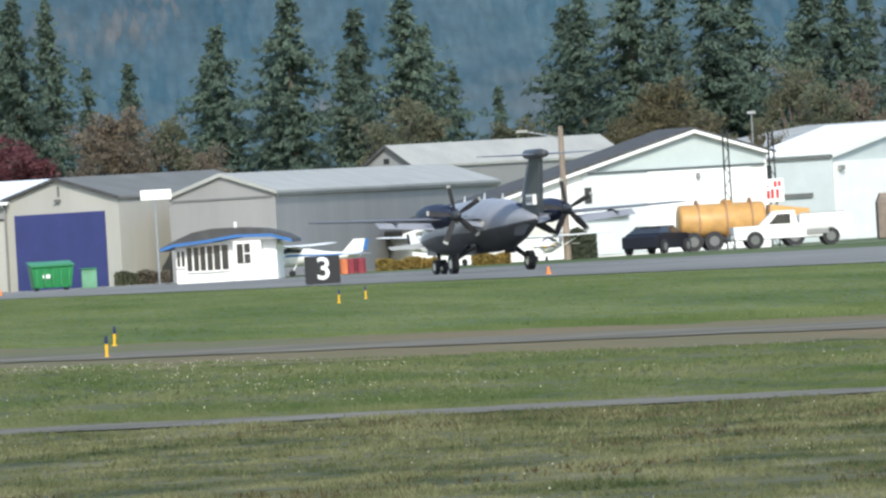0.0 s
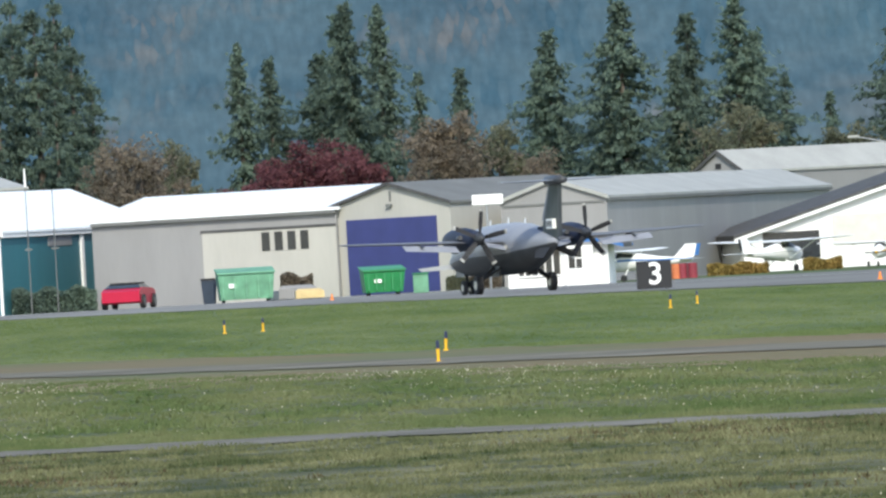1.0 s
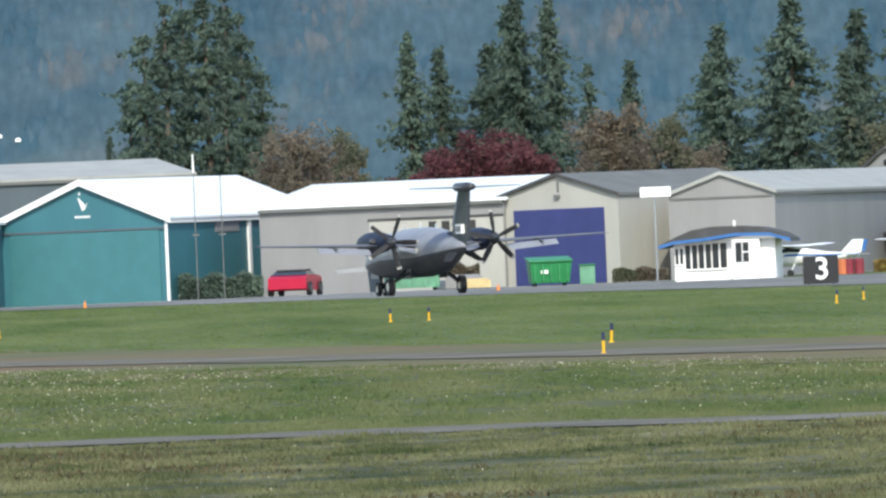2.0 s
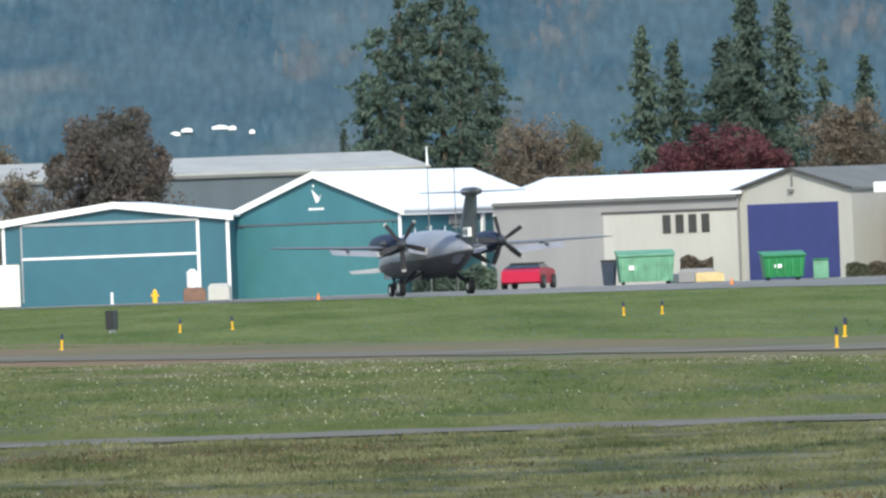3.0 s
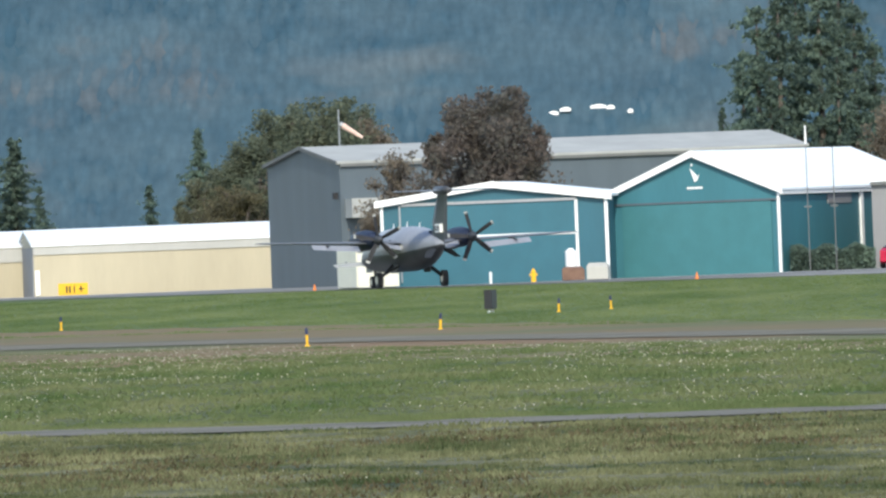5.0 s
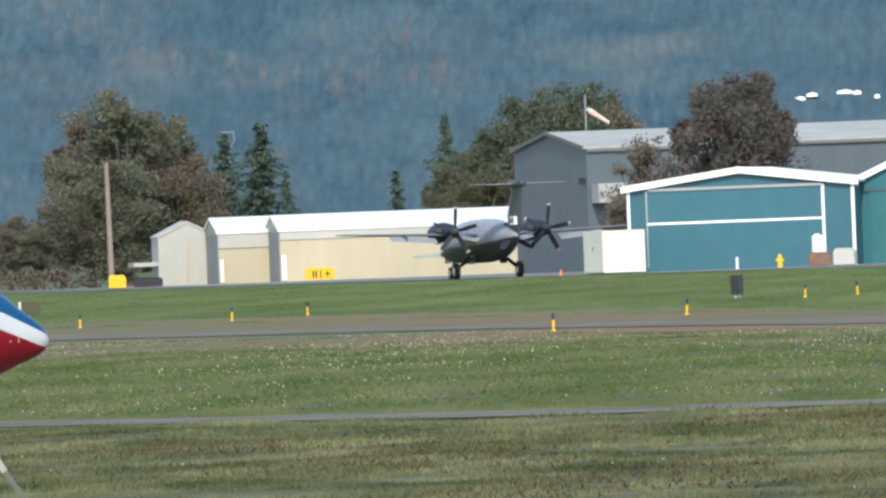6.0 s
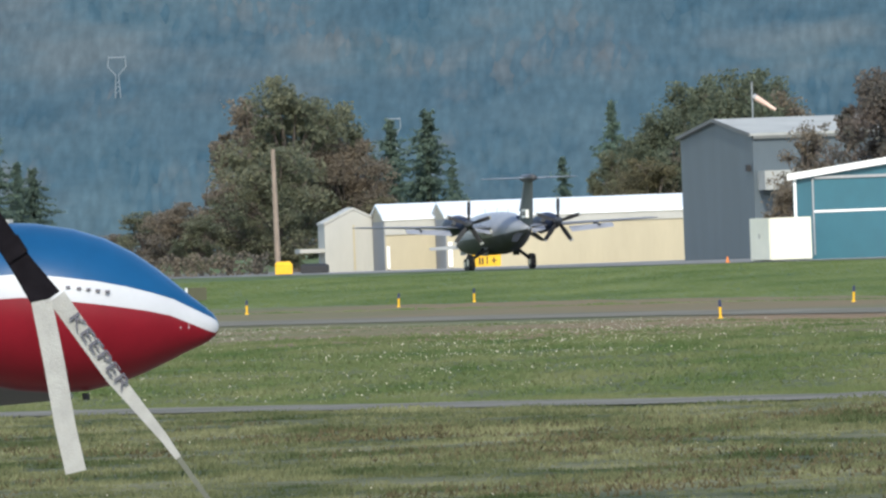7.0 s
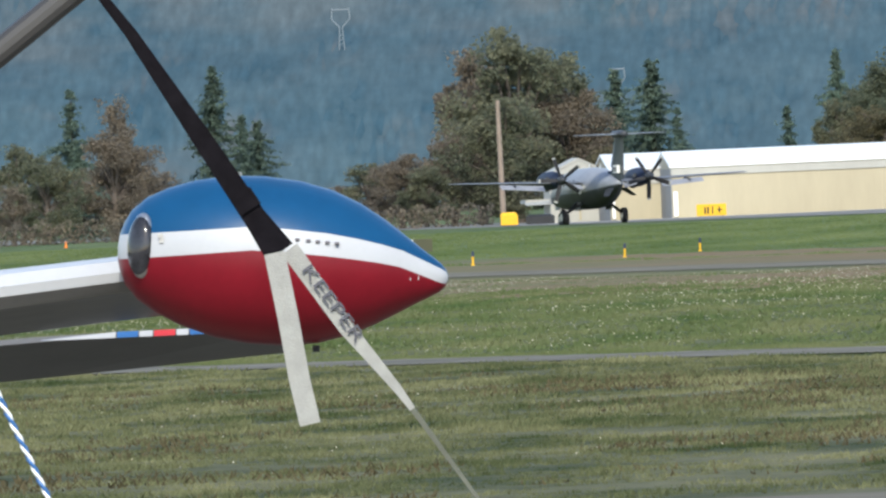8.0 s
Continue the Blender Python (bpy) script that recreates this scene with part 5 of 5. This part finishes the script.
    part("barrel", rod((0, 0, 0), (0, 0, 0.45), 0.11, 0.1, 14), YELLOW, t)
    part("bonnet", rod((0, 0, 0.452), (0, 0, 0.6), 0.12, 0.03, 14), YELLOW, t)
    part("outlet", rod((-0.17, 0, 0.34), (0.17, 0, 0.34), 0.05), YELLOW, t)
    p = at(-397, 864)
    t = empty("bollard", pose(p.x, p.y, 0.0), "short white bollard before the blue hangar", "bollard")
    part("post", rod((0, 0, 0), (0, 0, 0.5), 0.06), WHITE, t)
    part("cap", rod((0, 0, 0.502), (0, 0, 0.53), 0.07, 0.04), WHITE, t)
    # white container
    p = at(-632, 867)
    t = empty("container", pose(p.x, p.y, 0.0, 0, 0, 18), "plain white box container beside the blue hangar", "container")
    panel = material("off_white_panel", (0.7, 0.68, 0.56), 0.6, vary=0.06, scale=0.8)
    part("body", box(0, 1.85, 0, 2.9, 0.06, 1.86, 0.02), panel, t)
    part("end_panel", box(-0.03, -0.002, 0.05, 2.85, 0.1, 1.84), panel, t)
    part("skid", box(0.1, 1.75, 0.1, 2.8, 0, 0.058), DARK, t)
    part("latch", box(-0.06, -0.032, 1.4, 1.5, 1.0, 1.2), GREY, t)


def hedge(b0, b1, d, h, mat, label):
    p, q = at(b0, d), at(b1, d)
    n = 6000
    c = np.random.rand(n, 3) * [(q - p).length, 0.9, h]
    c[:, 2] *= 0.9 + 0.12 * np.sin(c[:, 0] * 5)
    t = leaf_mesh("hedge", c, 0.05, 0.11)
    ob = part("hedge", t, mat)
    ob.matrix_world = pose(p.x, p.y, 0)
    tagged(ob, label, "hedge")


def leaf_mesh(name, c, s0, s1):
    """Quads of random turn about the centres c."""
    n = len(c)
    a = np.random.randn(n, 3)
    a /= np.linalg.norm(a, axis=1)[:, None]
    b = np.cross(a, np.random.randn(n, 3))
    b /= np.linalg.norm(b, axis=1)[:, None]
    s = np.random.uniform(s0, s1, (n, 1))
    v = np.stack([c + a * s, c + b * s * 0.6, c - a * s, c - b * s * 0.6], 1).reshape(-1, 3)
    me = bpy.data.meshes.new(name)
    me.from_pydata(v.tolist(), [], np.arange(4 * n).reshape(-1, 4).tolist())
    return me


# ---- trees ----
def fir_meshes(seed, h=14.0, r=2.5, lev=44, low=0.35, taper=0.86):
    rng = np.random.default_rng(seed)
    vs, fs = [], []
    for i in range(lev):
        f = (i + rng.uniform(0, 1)) / lev
        z = h * (0.06 + 0.93 * f)
        rad = r * (1 - f) ** taper * rng.uniform(0.5, 1.45) + 0.07
        for k in range(rng.integers(5, 9)):
            a = rng.uniform(0, 2 * math.pi)
            rr = rad * rng.uniform(low, 1.3)
            m = max(3, int(rr / 0.24))
            for j in range(m):
                q = (j + 0.6) / m
                x, y = rr * q * math.cos(a), rr * q * math.sin(a)
                zz = z - 0.32 * rr * q ** 1.4 + 0.15 * rr * q ** 4 + rng.normal(0, 0.06)
                wdt = 0.045 + 0.065 * (1 - q)
                for _ in range(7):
                    tx, ty = math.cos(a + rng.normal(0, 0.5)), math.sin(a + rng.normal(0, 0.5))
                    sx, sy = -ty, tx
                    base = len(vs)
                    x, y, zz = x + rng.normal(0, 0.07), y + rng.normal(0, 0.07), zz + rng.normal(0, 0.06)
                    dz = rng.uniform(-0.3, 0.08)
                    ln = rng.uniform(0.1, 0.24)
                    tilt = rng.normal(0, 0.5)
                    vs += [(x - tx * ln * 0.4, y - ty * ln * 0.4, zz + 0.05), (x + sx * wdt, y + sy * wdt, zz - 0.12 + tilt * wdt), (x + tx * ln, y + ty * ln, zz + dz), (x - sx * wdt, y - sy * wdt, zz - 0.12 - tilt * wdt)]
                    fs.append((base, base + 1, base + 2, base + 3))
    me = bpy.data.meshes.new("crown")
    me.from_pydata(vs, [], fs)
    tr = mesh_of(rod((0, 0, 0), (0, 0, h * 0.96), 0.26, 0.03, 8), "trunk")
    return tr, me


def broad_meshes(seed, h=10.0, r=3.0, full=1.0):
    rng = np.random.default_rng(seed)
    np.random.seed(seed)
    bm = rod((0, 0, 0), (0, 0, h * 0.45), 0.3, 0.2, 8)
    cs = []
    for k in range(38):
        # a limb and the sprays about its end
        a, f = rng.uniform(0, 2 * math.pi), (k + rng.uniform(0, 1)) / 38
        z = h * (0.12 + 0.76 * f)
        prof = math.sqrt(max(0.04, 1 - ((f - 0.36) / 0.68) ** 2))
        rr = r * prof * rng.uniform(0.35, 0.95)
        tip = np.array([rr * math.cos(a), rr * math.sin(a), z])
        root = Vector((0, 0, min(z * 0.8, h * 0.45) * rng.uniform(0.6, 1)))
        rod(root, tip, 0.09, 0.03, 5, bm)
        size = r * rng.uniform(0.16, 0.34)
        for _ in range(6):
            u = np.clip(rng.normal(0, 0.6, 3), -1.2, 1.2) * size
            c = tip + u * [1, 1, 0.9]
            rod(tip, c, 0.03, 0.015, 3, bm)
            m = int(95 * full * rng.uniform(0.5, 1.3))
            cs.append(c + np.clip(np.random.randn(m, 3), -1.5, 1.5) * size * rng.uniform(0.28, 0.5) * [1, 1, 0.75])
    return mesh_of(bm, "trunk"), leaf_mesh("crown", np.concatenate(cs), 0.06, 0.15)


def plant(name, meshes, mat, b, v, d, label, category, spread=1.0, natural=14.0, group=""):
    """A tree whose top shows at the height v over the level of the eye."""
    p = at(b, d)
    h = EYE - (v + 2) / 36000 * d
    s = h / natural
    t = empty(name, pose(p.x, p.y, 0, 0, 0, random.uniform(0, 360)) @ Matrix.Diagonal((s * spread, s * spread, s, 1)), label, category, group)
    for nm, me, m in (("trunk", meshes[0], BARK), ("crown", meshes[1], mat)):
        ob = part(nm, me, m, t)
    return t


def own(meshes, mat):
    c = meshes[1].copy()
    c.materials.clear()
    c.materials.append(mat)
    return meshes[0], c


def trees():
    firs = [fir_meshes(k, r=(3.7, 4.2, 3.5, 4.3)[k]) for k in range(4)]
    firs += [fir_meshes(21, r=4.4, lev=32, low=0.15)]
    ragged = [fir_meshes(22, r=2.6, lev=24, low=0.2, taper=0.42), fir_meshes(23, r=2.9, lev=21, low=0.2, taper=0.36), fir_meshes(24, r=2.4, lev=26, low=0.25, taper=0.5)]
    lab = "tall dark green fir behind the hangars"
    for k, (b, v, d, w) in enumerate(((735, -440, 1060, 1.0), (750, -455, 1050, 1.0), (808, -445, 1065, 1.0), (700, -372, 1055, 1.2), (873, -325, 1070, 0.9), (948, -331, 1070, 0.9), (1107, -386, 1050, 1.25), (1085, -330, 1060, 1.1), (1234, -436, 1045, 1.25),
                                      (1210, -360, 1055, 1.2), (1353, -405, 1060, 1.1), (1330, -330, 1052, 1.1), (1439, -432, 1050, 1.3), (1470, -370, 1060, 1.2), (1522, -282, 1065, 1.1), (1600, -252, 1070, 0.9), (1725, -385, 1060, 1.3), (1750, -400, 1050, 1.3),
                                      (1840, -445, 1045, 1.4), (1905, -440, 1065, 1.3), (1978, -450, 1050, 1.5), (2035, -420, 1060, 1.4), (2158, -430, 1060, 1.2), (2210, -400, 1050, 1.2), (2257, -370, 1060, 1.3), (2330, -420, 1055, 1.3), (2130, -330, 1050, 1.2),
                                      (557, -391, 1055, 1.0), (611, -368, 1060, 0.9), (640, -240, 1060, 1.0), (62, -330, 1055, 1.0), (90, -425, 1050, 1.05), (128, -466, 1045, 1.0), (160, -490, 1052, 1.05), (200, -492, 1047, 1.05), (236, -488, 1056, 1.0), (262, -440, 1050, 1.0), (296, -350, 1052, 0.95), (110, -300, 1042, 1.1), (230, -330, 1042, 1.1), (24, -235, 1075, 0.7),
                                      (-1298, -212, 1075, 1.3), (-1330, -150, 1080, 1.3), (-1232, -228, 1060, 1.35), (-1190, -140, 1070, 1.2), (-995, -136, 1075, 1.2), (-905, -231, 1075, 0.9), (-2009, -246, 1060, 1.35), (-1933, -150, 1065, 1.3), (-2261, -218, 1060, 1.2), (-2250, -120, 1050, 1.5), (-1960, -160, 1070, 1.3))):
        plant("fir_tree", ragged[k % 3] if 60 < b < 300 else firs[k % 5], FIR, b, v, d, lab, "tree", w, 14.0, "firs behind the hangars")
    broad = [broad_meshes(11), broad_meshes(12, r=3.4), broad_meshes(13, r=2.6, full=0.4)]
    kinds = {"brown": (LEAF_BROWN, "brown autumn tree behind the hangars"), "umber": (LEAF_UMBER, "dark brown-green tree before the grey hangar"), "red": (LEAF_RED, "dark red leaved tree behind the hangars"),
             "olive": (LEAF_OLIVE, "olive and brown leaved tree in autumn"), "green": (LEAF_GREEN, "dull green leaved tree beyond the hangars"), "gold": (LEAF_GOLD, "golden yellow tree in autumn leaf")}
    made = {(c, i): own(broad[i], kinds[c][0]) for c in kinds for i in range(3)}
    for b, v, d, c, i, w in ((-395, -300, 905, "umber", 1, 0.95), (-425, -282, 910, "umber", 0, 0.95), (-362, -294, 908, "umber", 0, 0.85), (-560, -190, 915, "brown", 2, 1.1), (-600, -80, 905, "brown", 0, 1.0), (-690, -292, 1040, "green", 1, 1.0), (-740, -280, 1050, "green", 0, 1.0), (-650, -282, 1052, "green", 0, 0.9), (-600, -245, 1050, "brown", 0, 0.9), (-800, -222, 1045, "green", 0, 1.0), (-850, -190, 1048, "green", 1, 0.9), (-840, -136, 1030, "gold", 1, 1.1), (-880, -110, 1035, "gold", 0, 1.1), (-905, -150, 1045, "olive", 0, 0.9),
                             (-1475, -310, 1050, "olive", 1, 1.0), (-1420, -265, 1055, "olive", 0, 1.0), (-1540, -270, 1060, "brown", 0, 1.0), (-1500, -180, 1040, "olive", 1, 1.3), (-1380, -190, 1050, "brown", 1, 1.1), (-1590, -120, 1045, "brown", 0, 1.3), (-1683, -84, 1040, "brown", 1, 1.6), (-1740, -70, 1050, "olive", 1, 1.5), (-1640, -60, 1035, "olive", 0, 1.5), (-1320, -80, 1040, "gold", 0, 1.3), (-1800, -30, 1060, "brown", 0, 2),
                             (-1870, -40, 1050, "brown", 1, 1.8), (-2110, -70, 1050, "brown", 0, 1.7), (-2189, -152, 1040, "brown", 1, 1.1), (-2180, -214, 1060, "brown", 2, 0.8), (-2354, -132, 1040, "olive", 0, 1.1), (-2310, -110, 1030, "olive", 1, 1.2), (-2370, -60, 1020, "brown", 2, 1.4), (-2060, -30, 1060, "brown", 0, 2.0),
                             (356, -255, 1010, "brown", 2, 0.95), (320, -235, 1015, "brown", 0, 0.8), (400, -230, 1012, "brown", 2, 1.0), (440, -240, 1030, "olive", 0, 0.7), (695, -228, 1015, "red", 1, 1.2), (620, -195, 1018, "red", 0, 1.2), (755, -200, 1012, "red", 1, 1.1), (560, -150, 1010, "red", 0, 1.3), (510, -130, 1015, "red", 0, 1.2), (929, -262, 1020, "brown", 0, 1.0), (880, -240, 1030, "brown", 2, 1.0), (1010, -240, 1035, "olive", 0, 0.9),
                             (1085, -187, 1020, "brown", 2, 1.2), (1390, -225, 1030, "olive", 2, 1.1), (1450, -250, 1035, "olive", 0, 1.0), (1640, -200, 1040, "olive", 0, 1.2), (1901, -258, 1015, "gold", 0, 0.95), (1840, -215, 1020, "gold", 1, 1.0), (1960, -200, 1020, "gold", 2, 1.1), (2056, -178, 972, "gold", 2, 0.55), (2090, -150, 972, "gold", 2, 0.5), (2120, -280, 1030, "olive", 2, 0.9), (2240, -240, 1030, "brown", 2, 1.0), (2180, -230, 1025, "olive", 0, 1.0)):
        plant("tree", made[(c, i)], kinds[c][0], b, v, d, kinds[c][1], "tree", w, 10.0)
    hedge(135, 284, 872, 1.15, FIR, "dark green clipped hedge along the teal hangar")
    hedge(-2420, -1520, 1015, 1.2, LEAF_BROWN, "low dark scrub at the far edge of the field")
    for b, c in ((905, LEAF_OLIVE), (945, LEAF_BROWN), (612, LEAF_BROWN)):
        hedge(b, b + 55, 866 if b < 700 else 858, 1.15 if b < 700 else 0.6, c, "dry shrubs along the hangar wall")
    for b0, b1 in ((1368, 1474), (1538, 1604)):
        hedge(b0, b1, 857, 0.5, STRAW, "tall yellow dry grass along the hangars")
    hedge(1712, 1758, 868, 1.3, LEAF_GREEN, "dark green bush behind the parked aircraft")


def grass():
    """Tufts of blades over the near field, thinner with the distance, and clover flowers."""
    rng = np.random.default_rng(5)
    def line(x, pts):
        pts = sorted(pts)
        return np.interp(x, [p[0] for p in pts], [p[1] for p in pts])

    def free(x, y):
        s, t = y - line(x, STRIP), y - line(x, TAXI)
        return ((s < -5.8) | (s > 3.5)) & ((t < -40) | (t > np.interp(x, [-12, 4], [70, 30]))) & (y < line(x, RUN) - 8)
    lattice_values = rng.uniform(0, 1, (256, 256))

    def value_noise(x, y, scale):
        u, v = x * scale + 100, y * scale
        iu, iv = np.floor(u).astype(int), np.floor(v).astype(int)
        fu, fv = u - iu, v - iv
        fu, fv = fu * fu * (3 - 2 * fu), fv * fv * (3 - 2 * fv)
        g = lambda a, b: lattice_values[a % 256, b % 256]
        return (g(iu, iv) * (1 - fu) + g(iu + 1, iv) * fu) * (1 - fv) + (g(iu, iv + 1) * (1 - fu) + g(iu + 1, iv + 1) * fu) * fv
    fields = {"dry": [], "mixed": [], "lush": []}
    for y0, y1, dens, h0, h1, w in ((104, 140, 110, 0.015, 0.045, 0.006), (140, 200, 75, 0.018, 0.05, 0.008), (200, 330, 22, 0.02, 0.055, 0.014), (330, 620, 8, 0.012, 0.03, 0.014), (620, 860, 3, 0.02, 0.05, 0.02)):
        area = (y1 - y0) * (y0 + y1) / 2 * 0.136
        n = int(area * dens)
        y = np.sqrt(rng.uniform(y0 ** 2, y1 ** 2, n))
        x = y * rng.uniform(-0.07, 0.066, n)
        k = free(x, y)
        # uneven stand: clumps
        cl = 0.9 * value_noise(x, y, 0.4) + 1.3 * value_noise(x, y * 0.5, 2.6) + 0.9 * value_noise(x, y * 0.5, 6.0) - 1.55
        hgt = rng.uniform(h0, h1, n) * np.clip(0.7 + 1.1 * cl, 0.15, 2.0)
        x, y, hgt = x[k], y[k], hgt[k]
        m = len(x)
        s, t = y - line(x, STRIP), y - line(x, TAXI)
        field = np.where(s < 0, 0, np.where(t < 0, 1, 2))
        for _ in range(3):
            ox, oy = rng.normal(0, 0.02 + w, m), rng.normal(0, 0.02 + w, m)
            lean = rng.normal(0, 0.5, m) * hgt
            tri = np.stack([np.stack([x + ox - w, y + oy, np.zeros(m)], 1), np.stack([x + ox + w, y + oy, np.zeros(m)], 1), np.stack([x + ox + lean, y + oy + rng.normal(0, 0.3, m) * hgt, hgt * rng.uniform(0.7, 1.1, m)], 1)], 1)
            for i, key in enumerate(fields):
                fields[key].append(tri[field == i])
    # rough fringe along the far edges of the taxiways
    for pts, off, key in ((STRIP, 3.4, "mixed"), (STRIP, -4.3, "dry"), (TAXI, 34, "lush"), (TAXI, -42, "mixed")):
        n = 16000 if abs(off) < 5 else 7000
        x = rng.uniform(-22, 20, n)
        y = line(x, pts) + off + rng.normal(0, 0.9 if off == -4.3 else 0.3, n)
        hgt = rng.uniform(0.02, 0.09, n) * (0.4 + 0.8 * np.abs(np.sin(x * 2.1) * np.sin(x * 0.71))) * (0.7 if off < 0 else 1.0)
        w = 0.012
        fields[key].append(np.stack([np.stack([x - w, y, np.zeros(n)], 1), np.stack([x + w, y, np.zeros(n)], 1), np.stack([x + rng.normal(0, 0.03, n), y, hgt], 1)], 1))
    # dead brown weeds in streaky patches of the dry field
    n = 60000
    y = np.sqrt(rng.uniform(105 ** 2, 182 ** 2, n))
    x = y * rng.uniform(-0.07, 0.066, n)
    patch = value_noise(x * 0.5, y * 0.16, 1.0) + 0.7 * value_noise(x, y * 0.5, 2.2)
    k = free(x, y) & (y < line(x, STRIP)) & (patch > 1.07)
    x, y = x[k], y[k]
    m, w = len(x), 0.011
    hgt = rng.uniform(0.015, 0.06, m)
    fields["weed"] = [np.stack([np.stack([x - w, y, np.zeros(m)], 1), np.stack([x + w, y, np.zeros(m)], 1), np.stack([x + rng.normal(0, 0.03, m), y + rng.normal(0, 0.02, m), hgt], 1)], 1)]
    for key, mat, label in (("weed", WEED, "dead brown weeds in patches of the field"), ("dry", BLADES_DRY, "short dry olive and straw grass blades"), ("mixed", BLADES_MIXED, "uneven green and straw grass blades"), ("lush", BLADES_LUSH, "even green mown grass blades")):
        v = np.concatenate(fields[key]).reshape(-1, 3)
        n = len(v)
        me = bpy.data.meshes.new("grass")
        me.vertices.add(n)
        me.vertices.foreach_set("co", v.ravel())
        me.loops.add(n)
        me.loops.foreach_set("vertex_index", np.arange(n))
        me.polygons.add(n // 3)
        me.polygons.foreach_set("loop_start", np.arange(0, n, 3))
        me.update(calc_edges=True)
        tagged(part("grass", me, mat), label, "grass", kind="stuff")
    # clover heads
    np.random.seed(8)
    for y0, y1, dens, size in ((106, 172, 0.9, 0.8), (190, 260, 2.2, 1.1), (260, 365, 4.5, 1.35)):
        n = int((y1 - y0) * (y0 + y1) / 2 * 0.136 * dens)
        y = np.sqrt(rng.uniform(y0 ** 2, y1 ** 2, n))
        x = y * rng.uniform(-0.07, 0.066, n)
        k = free(x, y) & (y < line(x, TAXI) - 20) & (np.sin(x * 0.8 + 2) + np.sin(y * 0.23 + x * 0.3) + rng.normal(0, 0.7, n) > 0.35)
        c = np.stack([x[k], y[k], rng.uniform(0.03, 0.075, k.sum())], 1)
        tagged(part("clover_flowers", leaf_mesh("clover", c, 0.005 * size, 0.012 * size), FLOWER), "small white clover flowers scattered in the grass", "flowers", kind="stuff")


ribbon("apron_edge", [(60, 872), (30, 868), (22, 850), (6, 858), (-5, 860), (-15, 858)], [3] * 6, 0.03, MIRAGE, "pale strip painted for the mirage along the hangar fronts", "concrete", 1.5)
ribbon("runway_line", [(40, 700), (30, 760), (24, 800)], [1.5] * 3, 0.03, MIRAGE, "worn white runway edge line", "marking", 0.8)
ribbon("mirage_edge", [(-16, 975), (-40, 985)], [4, 4], 0.03, MIRAGE, "pale strip painted for the mirage before the storage hangars", "concrete", 1.5)
place_markers()
distance_sign()
other_signs()
poles()
clutter()
fuel_truck()
pickup()
hut()
light_aircraft(1226, 846, 62, BLUE_PAINT, "white and blue light aircraft parked beside the kiosk", 0.62, 0.55)
light_aircraft(1499, 866, -33, BLACK_SIGN, "white light aircraft with a dark tail parked by the hangar")
light_aircraft(1676, 866, 166, material("yellow_cowl_paint", (0.6, 0.38, 0.06), 0.5, vary=0.1), "small white and yellow light aircraft parked nose outwards", 0.52, 0.5)
trees()
grass()
motions()
